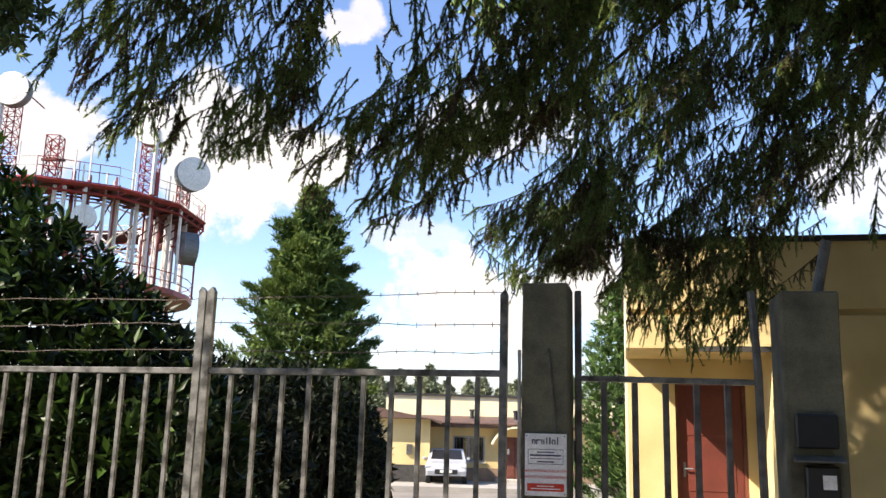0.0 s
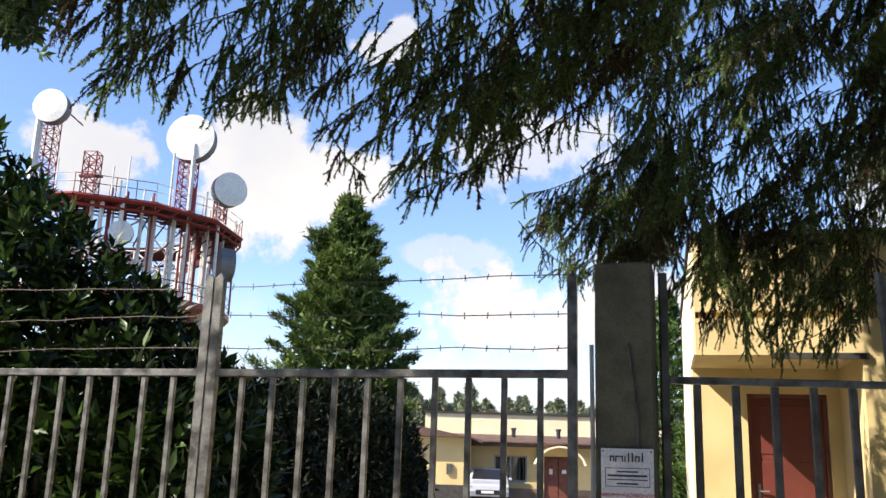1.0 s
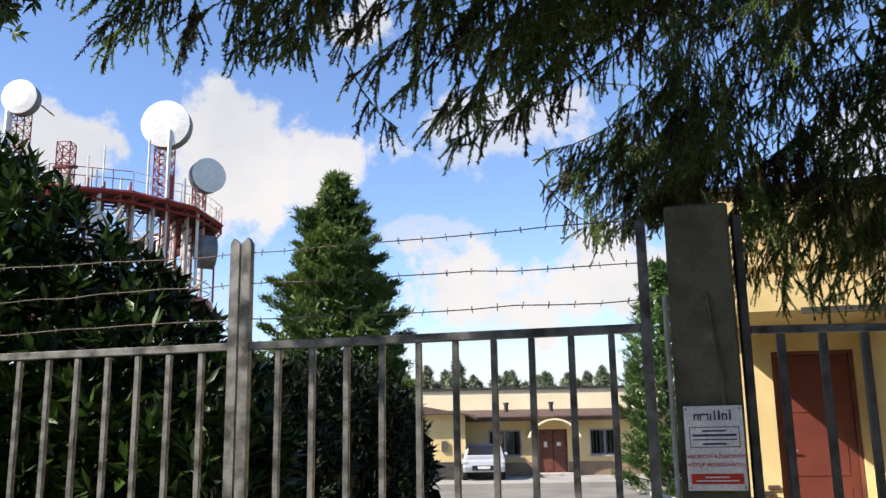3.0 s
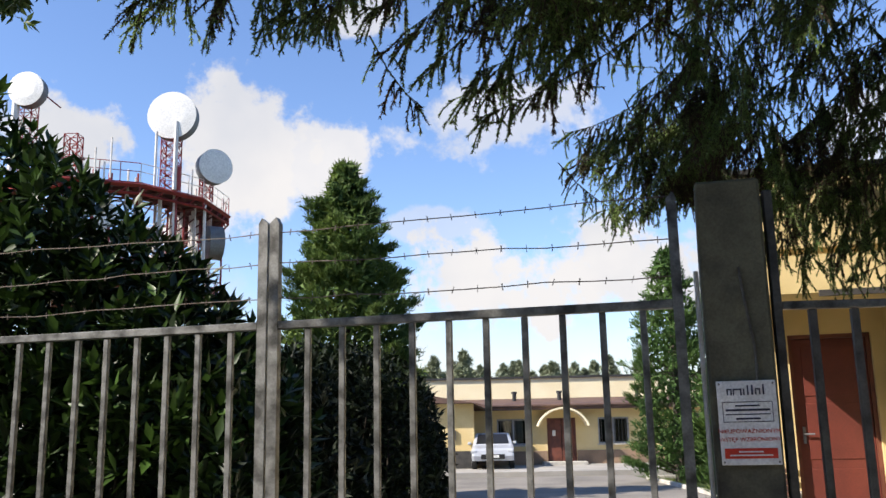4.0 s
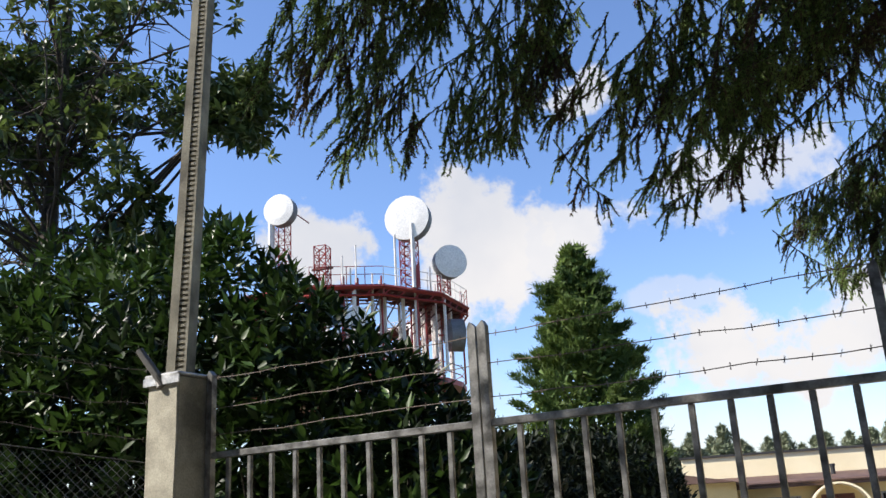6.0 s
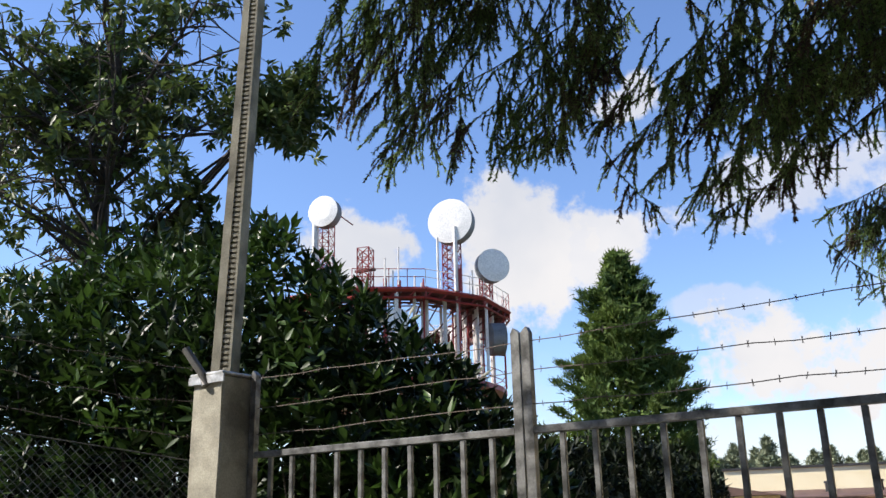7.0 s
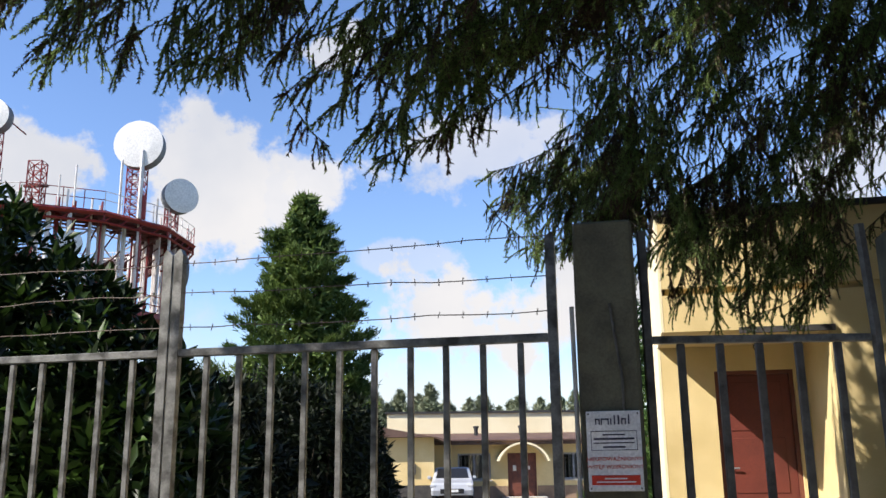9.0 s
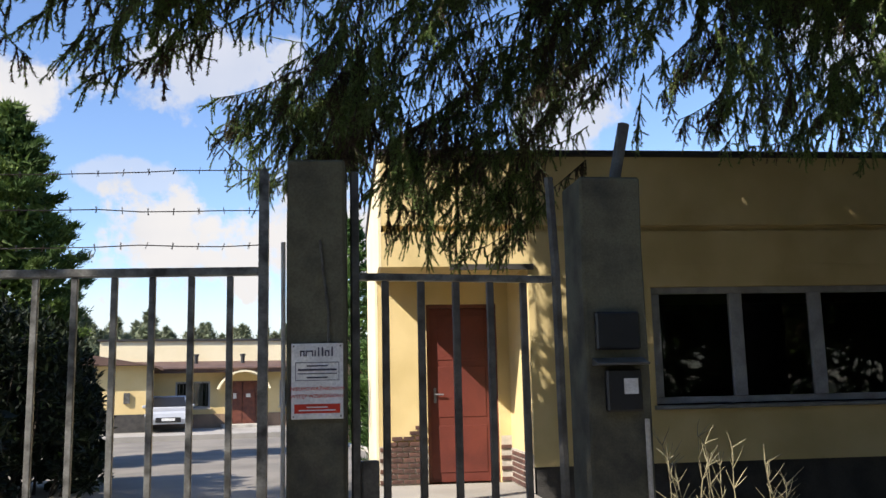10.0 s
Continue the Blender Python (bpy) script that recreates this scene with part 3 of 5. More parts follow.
def guard_house():
    g = thing("guard_house", "small flat-roofed guard house with yellow render and a recessed entrance", "building", GH)
    x0, x1, p = -0.58, 9.0, -1.3
    # door wall with its opening
    for a in ((x0, 0.0, 0.0), (0.0, 0.86, 2.7), (0.86, 1.0, 0.0)):
        part("wall", boxed(a[0], a[1], 0.0, 0.25, a[2], 2.98), YEL, g, "yellow rendered entrance wall")
    part("wall", boxed(x0, x0 + 0.25, 0.251, 4.0, 0.0, 2.98), YEL, g)
    # sun glare on the left side, put into the paler colour of two thin sheets
    part("wall", boxed(x0 - 0.03, x0 - 0.003, 0.0, 3.99, 0.0, 2.979), YELPALE, g, "side wall sheet, paler to stand for full sun")
    part("fascia", boxed(x0 - 0.03, x0 - 0.003, p, 3.99, 2.982, 4.195), YELPALE, g, "side fascia sheet, paler to stand for full sun")
    # front wall with a window band
    for a in ((1.0, 2.36, 0.85, 2.98), (2.36, 6.5, 0.85, 1.41), (2.36, 6.5, 2.74, 2.98), (6.5, x1, 0.85, 2.98)):
        part("wall", boxed(a[0], a[1], p, p + 0.25, a[2], a[3]), YEL, g, "yellow rendered front wall")
    part("wall", boxed(1.0, 1.25, p + 0.25, -0.001, 0.0, 2.98), YEL, g)
    part("wall", boxed(x1 - 0.25, x1, p + 0.25, 4.0, 0.0, 2.98), YEL, g)
    part("wall", boxed(x0 + 0.25, x1 - 0.25, 3.75, 4.0, 0.0, 2.98), YEL, g)
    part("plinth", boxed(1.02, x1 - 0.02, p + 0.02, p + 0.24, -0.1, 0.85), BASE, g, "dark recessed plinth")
    # deep fascia in two bands over the entrance and the windows
    part("fascia", boxed(x0, x1, p, 4.0, 2.981, 3.36), YEL, g, "lower yellow fascia band")
    part("fascia_groove", boxed(x0 + 0.03, x1 - 0.03, p + 0.06, 3.95, 3.36, 3.43), YEL, g, "recessed shadow groove")
    part("fascia", boxed(x0, x1, p, 4.0, 3.43, 4.2), YEL, g, "upper yellow fascia band")
    part("roof", boxed(x0 - 0.06, x1 + 0.06, p - 0.06, 4.06, 4.201, 4.265, bev=0.01), FELT, g, "black felt roof edge")
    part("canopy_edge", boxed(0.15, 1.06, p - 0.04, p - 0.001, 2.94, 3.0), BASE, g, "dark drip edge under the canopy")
    # floor of the porch
    part("porch_slab", boxed(x0 - 0.05, 1.0, p - 0.5, 0.0, 0.4, 0.58, bev=0.01), PAVE, g, "pale concrete porch slab")
    part("porch_step", boxed(x0 - 0.05, 1.0, p - 0.85, p - 0.5, -0.05, 0.38, bev=0.01), PAVE, g)
    part("porch_step", boxed(x0 - 0.05, 1.0, p - 1.2, p - 0.85, -0.05, 0.2, bev=0.01), PAVE, g)
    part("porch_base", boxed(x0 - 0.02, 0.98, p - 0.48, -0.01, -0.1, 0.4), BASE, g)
    # door
    d = part("door", boxed(0.045, 0.815, 0.1, 0.145, 0.59, 2.655, bev=0.004), REDDOOR, g, "closed red-brown door")
    for z0, z1 in ((0.7, 1.25), (1.35, 1.95), (2.03, 2.57)):
        part("door_panel", boxed(0.14, 0.72, 0.092, 0.0995, z0, z1, bev=0.004), REDDOOR, d)
    h = bmesh.new()
    tube(h, [(0.1, 0.1, 1.62), (0.1, 0.06, 1.62), (0.2, 0.055, 1.62)], 0.01, 8)
    slab(h, 0.085, 0.115, 0.09, 0.0995, 1.52, 1.7)
    part("door_handle", h, GREYMET, d, "metal lever handle")
    fr = boxed(0.001, 0.044, 0.06, 0.2, 0.581, 2.699)
    slab(fr, 0.816, 0.859, 0.06, 0.2, 0.581, 2.699)
    slab(fr, 0.044, 0.816, 0.06, 0.2, 2.656, 2.699)
    part("door_frame", fr, DOORWOOD, g)
    # windows: frames, mullions, panes
    w = part("window", boxed(2.37, 6.49, p + 0.07, p + 0.13, 1.47, 1.54, bev=0.006), WINFRAME, g, "long painted window band")
    part("window_frame", boxed(2.37, 6.49, p + 0.07, p + 0.13, 2.665, 2.739, bev=0.006), WINFRAME, w)
    xs = (2.37, 3.27, 4.2, 5.2, 6.38)
    for i, x in enumerate(xs):
        part("mullion", boxed(x, x + (0.1 if i in (0, 4) else 0.15), p + 0.06, p + 0.14, 1.541, 2.664, bev=0.006), WINFRAME, w)
    for a, b in zip(xs, xs[1:]):
        ob = part("pane", boxed(a + 0.155 if a > 3 else a + 0.105, b - 0.005, p + 0.095, p + 0.1, 1.545, 2.66), GLASS, w)
        ob.visible_shadow = False
    part("window_sill", boxed(2.33, 6.55, p - 0.08, p + 0.08, 1.412, 1.455, bev=0.006), GREYMET, w, "grey metal sill")
    part("inner_wall", boxed(1.34, 8.7, 1.6, 1.7, 0.5, 2.8), DARKIN, g, "near-black wall standing for the unlit room behind the windows")
    part("floor_slab", boxed(1.34, 8.7, p + 0.26, 1.59, 0.5, 0.6), DARKIN, g, "near-black floor standing for the unlit room")
    # stepped brick facing beside the door, each brick a piece
    fac = part("brick_facing", boxed(x0 + 0.002, -0.005, -0.012, -0.002, 0.585, 1.03), MORTAR, g, "pale mortar bed of the brick facing")
    fac2 = part("brick_facing", boxed(0.872, 0.998, -0.012, -0.002, 0.585, 1.12), MORTAR, g)
    fac3 = part("brick_facing", boxed(0.988, 0.998, p + 0.005, -0.013, 0.585, 0.98), MORTAR, g)
    bl, bh = 0.14, 0.062
    brick = mesh_of("brick", boxed(-bl / 2 + 0.008, bl / 2 - 0.008, -0.012, 0.006, -bh / 2 + 0.008, bh / 2 - 0.008, bev=0.003), BRICK)
    for r in range(13):
        z = 0.62 + r * bh
        for c in range(5):
            x = x0 + 0.07 + c * bl + (bl / 2 if r % 2 else 0)
            climb = 0.62 + bh * (7.5 + max(0, c - 0.5) * 1.4)
            if x < 0.0 - bl / 2 + 0.03 and z < climb:
                part("brick", brick, BRICK, fac, m=pose(x, -0.018, z))
        for c in range(2):
            x = 0.998 - 0.07 - c * bl - (bl / 2 if r % 2 else 0)
            if x > 0.872 + bl / 2 - 0.03 and z < 0.62 + bh * (8 + c * 2):
                part("brick", brick, BRICK, fac2, m=pose(x, -0.018, z))
        if r < 6 + (r % 2):
            for c in range(8):
                part("brick", brick, BRICK, fac3, m=pose(0.982, -0.1 - c * bl - (bl / 2 if r % 2 else 0), z, rz=90))


guard_house()


# ---- building at the end of the drive ----
def far_building():
    b = thing("office_building", "long low yellow office building with brown eaves and taller block", "building", pose(0, 39, 0.2))
    # front wall with openings
    xs = [(-1.2, 2.35), (3.9, 4.7), (6.05, 7.1), (8.55, 11.0), (12.4, 16.0)]
    for a, c in xs:
        part("wall", boxed(a, c, 0, 0.3, 0.0, 2.75), YELFAR, b, "yellow rendered front wall")
    for a, c in ((2.35, 3.9), (7.1, 8.55), (11.0, 12.4)):
        part("wall", boxed(a, c, 0, 0.3, 0.0, 0.9), YELFAR, b)
        part("wall", boxed(a, c, 0, 0.3, 2.12, 2.75), YELFAR, b)
    part("wall", boxed(4.7, 6.05, 0, 0.3, 2.12, 2.75), YELFAR, b)
    tan = material("tan_plinth", (0.3, 0.2, 0.13), (0.22, 0.15, 0.1), 0.9, 0, 2, 50, 0.3)
    for a, c in ((-1.2, 4.68), (6.07, 16.0)):
        part("plinth", boxed(a, c, -0.04, -0.002, 0.0, 0.62, bev=0.005), tan, b, "tan stone plinth")
    part("wall", boxed(-1.2, 16, 4.0, 12.0, 0.0, 4.22), YELPALE, b, "taller pale yellow block behind")
    part("roof", boxed(-1.3, 16.1, 3.9, 12.1, 4.221, 4.33), FELT, b, "dark flat roof edge")
    part("roof", prism([(-0.7, 2.5), (-0.7, 2.66), (4.0, 3.2), (4.0, 2.76), (0.0, 2.76)], -1.4, 16.2), ROOFBR, b, "brown sloping eaves roof")
    part("gutter", tube(bmesh.new(), [(-1.4, -0.76, 2.7), (16.2, -0.76, 2.7)], 0.07, 8), ROOFBR, b, "brown gutter")
    for x in (3.35, 5.6, 9.5):
        part("roof_vent", tube(tube(bmesh.new(), [(x, 2.6, 2.9), (x, 2.6, 3.45)], 0.1, 8), [(x, 2.6, 3.4), (x, 2.6, 3.5)], 0.14, 8), FELT, b, "short dark roof vent")
    # windows with bars
    for a, c in ((2.35, 3.9), (7.1, 8.55), (11.0, 12.4)):
        win = part("window", boxed(a, c, 0.1, 0.16, 0.901, 0.98), WINFRAME, b, "barred white-framed window")
        part("window_frame", boxed(a, c, 0.1, 0.16, 2.04, 2.119), WINFRAME, win)
        for x in (a, (a + c) / 2 - 0.04, c - 0.08):
            part("window_frame", boxed(x, x + 0.08, 0.1, 0.16, 0.981, 2.039), WINFRAME, win)
        part("pane", boxed(a + 0.02, c - 0.02, 0.125, 0.13, 0.985, 2.035), GLASS, win).visible_shadow = False
        part("window_sill", boxed(a - 0.06, c + 0.06, -0.1, 0.1, 0.84, 0.899), PALECONC, win)
        for k in range(1, 9):
            x = a + (c - a) * k / 9
            part("window_bar", boxed(x - 0.012, x + 0.012, 0.03, 0.05, 0.92, 2.1), STEELDARK, win)
        part("blind", boxed(a + (0.5 if a > 6 else 0.8), a + (0.85 if a > 6 else 1.2), 0.2, 0.22, 0.98, 2.05), WHITEPL, win, "pale curtain")
    part("inner_wall", boxed(-1.0, 15.8, 2.4, 2.5, 0.0, 2.75), DARKIN, b, "near-black wall standing for the unlit rooms behind the windows")
    # double door with an arched canopy
    d = part("door", boxed(4.76, 5.36, 0.08, 0.14, 0.04, 2.06, bev=0.006), DOORWOOD, b, "closed brown double door")
    part("door_leaf", boxed(5.39, 5.99, 0.08, 0.14, 0.04, 2.06, bev=0.006), DOORWOOD, d)
    part("notice", boxed(4.95, 5.1, 0.07, 0.078, 1.3, 1.55), SIGNW, d, "white notice sheet")
    part("notice", boxed(5.55, 5.75, 0.07, 0.078, 1.35, 1.52), SIGNW, d, "white notice sheet")
    fr = boxed(4.7, 4.755, 0.02, 0.18, 0.021, 2.119)
    slab(fr, 5.995, 6.05, 0.02, 0.18, 0.021, 2.119)
    slab(fr, 4.755, 5.995, 0.02, 0.18, 2.065, 2.119)
    part("door_frame", fr, DOORWOOD, b)
    arc = bmesh.new()
    for r0, r1 in ((1.2, 1.28),):
        n = 14
        ring = []
        for i in range(n + 1):
            a = radians(20 + 140 * i / n)
            ring.append([arc.verts.new((5.375 - math.cos(a) * r, y, 1.32 + math.sin(a) * r)) for r in (r0, r1) for y in (-1.1, -0.002)])
        for p, q in zip(ring, ring[1:]):
            for i, j in ((0, 1), (1, 3), (3, 2), (2, 0)):
                arc.faces.new((p[i], p[j], q[j], q[i]))
        arc.faces.new((ring[0][0], ring[0][1], ring[0][3], ring[0][2])), arc.faces.new((ring[-1][0], ring[-1][1], ring[-1][3], ring[-1][2]))
    part("door_canopy", arc, YELPALE, b, "arched pale canopy over the door")
    part("doorstep", boxed(4.4, 6.4, -1.3, -0.045, -0.02, 0.14, bev=0.01), PALECONC, b)
    # wing that comes forward
    wing = bmesh.new()
    slab(wing, -3.4, 1.25, -3.2, -2.9, 0.0, 2.78)
    slab(wing, 0.95, 1.25, -2.899, -0.001, 0.0, 2.78)
    part("wall", wing, YELFAR, b, "yellow wall of the projecting wing")
    part("plinth", boxed(-3.4, 1.28, -3.24, -3.202, 0.0, 0.75), BASE, b, "dark plinth of the wing")
    part("roof", prism([(1.75, 2.55), (1.75, 2.7), (-3.6, 3.7), (-3.6, 2.79), (1.2, 2.79)], -3.7, -0.71, "y"), ROOFBR, b, "brown lean-to roof of the wing")
    part("wall_box", boxed(0.2, 0.45, -3.3, -3.201, 1.2, 1.65, bev=0.01), STEELDARK, b, "dark meter box")


far_building()


def parked_car():
    c = thing("parked_car", "white hatchback car parked beside the office wall", "car", pose(2.05, 36.4, 0.2, rz=-91.5))
    # side profile in x (front at +), z
    prof = [(2.05, 0.35), (2.12, 0.55), (2.05, 0.78), (1.95, 0.86), (1.05, 1.0), (0.35, 1.46), (0.1, 1.5), (-1.2, 1.5), (-1.75, 1.3), (-2.0, 0.95), (-2.05, 0.45), (-1.98, 0.3)]
    bm = bmesh.new()
    rows = []
    for y, k in ((-0.88, 0.93), (-0.8, 1.0), (0, 1.02), (0.8, 1.0), (0.88, 0.93)):
        rows.append([bm.verts.new((x * (1 if abs(y) < 0.85 else 0.985), y * (1 - max(0, z - 0.9) * 0.28), z if z < 0.6 else 0.6 + (z - 0.6) * (0.96 if abs(y) > 0.85 else 1.0))) for x, z in prof])
    n = len(prof)
    for a, b2 in zip(rows, rows[1:]):
        for k in range(n):
            bm.faces.new((a[k], a[(k + 1) % n], b2[(k + 1) % n], b2[k]))
    bm.faces.new(rows[0]), bm.faces.new(list(reversed(rows[-1])))
    part("body", bm, CARWHITE, c)
    def quad(pts):
        q = bmesh.new()
        q.faces.new([q.verts.new(p) for p in pts])
        r = bmesh.ops.extrude_face_region(q, geom=list(q.faces))
        bmesh.ops.translate(q, vec=(0.012, 0, 0.012), verts=[v for v in r["geom"] if isinstance(v, bmesh.types.BMVert)])
        return q
    part("windscreen", quad([(1.0, -0.7, 1.045), (1.0, 0.7, 1.045), (0.42, 0.62, 1.43), (0.42, -0.62, 1.43)]), BLACKPL, c, "dark windscreen")
    for s in (-1, 1):
        q = bmesh.new()
        f = [(0.75, 1.02), (0.25, 1.36), (-0.35, 1.38), (-0.35, 1.02)]
        for pl in (f, [(-0.42, 1.02), (-0.42, 1.38), (-1.15, 1.37), (-1.55, 1.05)]):
            vs = [q.verts.new((x, s * (0.885 * (1 - max(0, z - 0.9) * 0.28) + 0.012), z)) for x, z in pl]
            q.faces.new(vs)
        bmesh.ops.solidify(q, geom=list(q.faces), thickness=0.01)
        part("side_window", q, BLACKPL, c, "dark side windows")
        part("headlight", boxed(1.88, 2.09, s * 0.78 - 0.14, s * 0.78 + 0.1, 0.66, 0.8, bev=0.03), LAMPGL, c)
        part("mirror", boxed(0.6, 0.75, s * 0.98 - 0.1, s * 0.98 + 0.06, 1.0, 1.13, bev=0.03), CARWHITE, c)
        for x in (1.3, -1.25):
            wh = part("wheel", tube(bmesh.new(), [(x, s * 0.7, 0.31), (x, s * 0.9, 0.31)], 0.315, 20), TYRE, c)
            part("rim", tube(bmesh.new(), [(x, s * 0.89, 0.31), (x, s * 0.908, 0.31)], 0.21, 12), ALLOY, wh)
    part("grille", boxed(2.06, 2.13, -0.5, 0.5, 0.42, 0.62, bev=0.02), BLACKPL, c, "black grille")
    part("number_plate", boxed(2.13, 2.14, -0.26, 0.26, 0.48, 0.59), WHITEPL, c)


parked_car()


# ---- telecommunication tower ----
TC = Vector((-20.5, 45.8, 0))
TZ = 14.3


def drum(parent, c, aim, r, depth, face=RADOME, label="white drum antenna with a dark shroud"):
    """A shrouded dish: rim, slightly domed face, back cone and mount."""
    q = Vector(aim).normalized().to_track_quat("Z", "Y").to_matrix().to_4x4()
    m = Matrix.Translation(c) @ q
    sh = bmesh.new()
    tube(sh, [(0, 0, -depth), (0, 0, -0.03)], r, 28)
    tube(sh, [(0, 0, -depth - r * 0.35), (0, 0, -depth)], [r * 0.3, r * 0.97], 28)
    d = part("antenna", sh, DISHGREY, parent, label, m=m)
    f = bmesh.new()
    tube(f, [(0, 0, -0.03), (0, 0, 0.0), (0, 0, 0.05)], [r * 1.02, r * 1.02, r * 0.55], 28)
    part("radome", f, face, d, "round pale radome")
    br = bmesh.new()
    tube(br, [(r * 0.3, 0, -depth * 0.8), (0, 0, -depth - r * 0.6)], 0.05, 6)
    tube(br, [(-r * 0.3, 0, -depth * 0.8), (0, 0, -depth - r * 0.6)], 0.05, 6)
    part("mount", br, TOWRED, d)
    return d


def lattice(x, y, z0, z1, w, bays, mat, parent, name="lattice_mast"):
    bm = bmesh.new()
    cs = [(x - w, y - w), (x + w, y - w), (x + w, y + w), (x - w, y + w)]
    for cx, cy in cs:
        tube(bm, [(cx, cy, z0), (cx, cy, z1)], 0.035, 5)
    for i in range(bays):
        a, b = z0 + (z1 - z0) * i / bays, z0 + (z1 - z0) * (i + 1) / bays
        for (p, q) in zip(cs, cs[1:] + cs[:1]):
            tube(bm, [(*p, a), (*q, b)], 0.022, 4)
            tube(bm, [(*p, b), (*q, b)], 0.022, 4)
            tube(bm, [(*q, a), (*p, b)], 0.022, 4)
    return part(name, bm, mat, parent)


def tower():
    t = thing("antenna_tower", "red and white antenna tower with a round platform and drums", "tower", Matrix.Identity(4))
    R, r = 7.75, 4.8
    n = 12
    ang = [radians(360 * i / n + 10) for i in range(n)]
    P = [TC + Vector((math.cos(a), math.sin(a), 0)) * R for a in ang]
    Q = [TC + Vector((math.cos(a), math.sin(a), 0)) * r for a in ang]
    up = Vector((0, 0, 1))
    for i in range(n):
        j = (i + 1) % n
        deck = bmesh.new()
        for z0, z1 in ((TZ + 0.32, TZ + 0.38),):
            A = [deck.verts.new(v + up * z) for z in (z0, z1) for v in (P[i], P[j], Q[j], Q[i])]
            for f in ((0, 1, 2, 3), (7, 6, 5, 4), (0, 4, 5, 1), (1, 5, 6, 2), (2, 6, 7, 3), (3, 7, 4, 0)):
                deck.faces.new([A[k] for k in f])
        part("deck_plate", deck, TOWDECK, t)
        e = bmesh.new()
        tube(e, [P[i] + up * (TZ + 0.25), P[j] + up * (TZ + 0.25)], 0.14, 4)
        tube(e, [P[i] + up * (TZ - 0.22), P[j] + up * (TZ - 0.22)], 0.07, 4)
        for k in range(5):
            c0, c1 = P[i].lerp(P[j], k / 4), P[i].lerp(P[j], min(1, (k + 0.5) / 4))
            tube(e, [c0 + up * (TZ - 0.22), c1 + up * (TZ + 0.2)], 0.04, 4)
        part("edge_beam", e, TOWRED, t, "red edge beam")
        for k in (0.0, 0.33, 0.66):
            o, q = P[i].lerp(P[j], k), Q[i].lerp(Q[j], k)
            part("under_beam", tube(bmesh.new(), [o + up * (TZ + 0.15), q + up * (TZ + 0.15)], 0.1, 4), TOWDECK, t)
            part("strut", tube(bmesh.new(), [o.lerp(q, 0.1) + up * (TZ + 0.05), o.lerp(q, 0.95) + up * (TZ - 1.5)], 0.05, 4), TOWDECK, t)
        for k in (0.3, 0.6, 0.85):
            part("under_beam", tube(bmesh.new(), [P[i].lerp(Q[i], k) + up * (TZ + 0.1), P[j].lerp(Q[j], k) + up * (TZ + 0.1)], 0.06, 4), TOWDECK, t)
        ra = bmesh.new()
        for z in (0.95, 1.4):
            tube(ra, [P[i] + up * (TZ + z), P[j] + up * (TZ + z)], 0.022, 4)
        for k in range(4):
            c0 = P[i].lerp(P[j], k / 4)
            tube(ra, [c0 + up * (TZ + 0.38), c0 + up * (TZ + 1.4)], 0.025, 4)
        part("railing", ra, TOWWHITE if i % 3 else TOWRED, t)
    # core: lattice legs with white and red pipes
    for k, a in enumerate(np.linspace(0, 2 * math.pi, 9)[:-1]):
        c = TC + Vector((math.cos(a), math.sin(a), 0)) * 4.6
        for z0, z1, m in ((0, 5, TOWRED), (5, 9.6, TOWWHITE), (9.6, 14.4, TOWWHITE)):
            part("leg", tube(bmesh.new(), [c + up * z0, c + up * z1], 0.11, 8), m, t)
    br = bmesh.new()
    for lv in range(6):
        for k in range(8):
            a, b = 2 * math.pi * k / 8, 2 * math.pi * (k + 1) / 8
            p, q = TC + Vector((math.cos(a), math.sin(a), 0)) * 4.6, TC + Vector((math.cos(b), math.sin(b), 0)) * 4.6
            tube(br, [p + up * lv * 2.4, q + up * (lv + 1) * 2.4], 0.05, 4)
            tube(br, [q + up * lv * 2.4, p + up * (lv + 1) * 2.4], 0.05, 4)
            tube(br, [p + up * (lv + 1) * 2.4, q + up * (lv + 1) * 2.4], 0.05, 4)
    part("bracing", br, TOWWHITE, t)
    for k in range(34):
        a = radians(-75 + 3.0 * k + random.uniform(-2, 2))
        rr = random.uniform(5.0, 7.7)
        c = TC + Vector((math.cos(a), math.sin(a), 0)) * rr
        z1 = TZ + random.choice((0.1, 1.2, 0.1))
        part("pipe", tube(bmesh.new(), [c + up * random.uniform(8.4, 10.4), c + up * z1], random.choice((0.06, 0.09, 0.12)), 6), TOWWHITE if k % 3 else TOWRED, t)
    part("lower_platform", tube(bmesh.new(), [TC + up * 9.6, TC + up * 9.9], 7.4, 24), TOWRED, t, "red lower platform")
    ring = bmesh.new()
    for z in (10.3, 10.8):
        pts = [TC + Vector((math.cos(2 * math.pi * i / 24), math.sin(2 * math.pi * i / 24), 0)) * 7.35 + up * z for i in range(25)]
        tube(ring, pts, 0.03, 4)
    part("railing", ring, TOWRED, t)
    # masts and antennas on the platform
    lattice(-14.7, 42.0, TZ + 0.38, TZ + 3.7, 0.42, 6, TOWRED, t)
    part("pipe", tube(bmesh.new(), [(-14.3, 41.5, TZ + 0.4), (-14.3, 41.5, TZ + 4.2)], 0.12, 8), TOWWHITE, t)
    part("pipe", tube(bmesh.new(), [(-14.1, 41.6, TZ + 0.4), (-14.1, 41.6, TZ + 1.7)], 0.13, 8), TOWRED, t)
    part("pipe", tube(bmesh.new(), [(-15.3, 41.3, TZ + 0.4), (-15.3, 41.3, TZ + 3.6)], 0.07, 8), TOWWHITE, t)
    drum(t, (-14.6, 41.5, 18.9), (0.02, -1, 0), 1.3, 0.75)
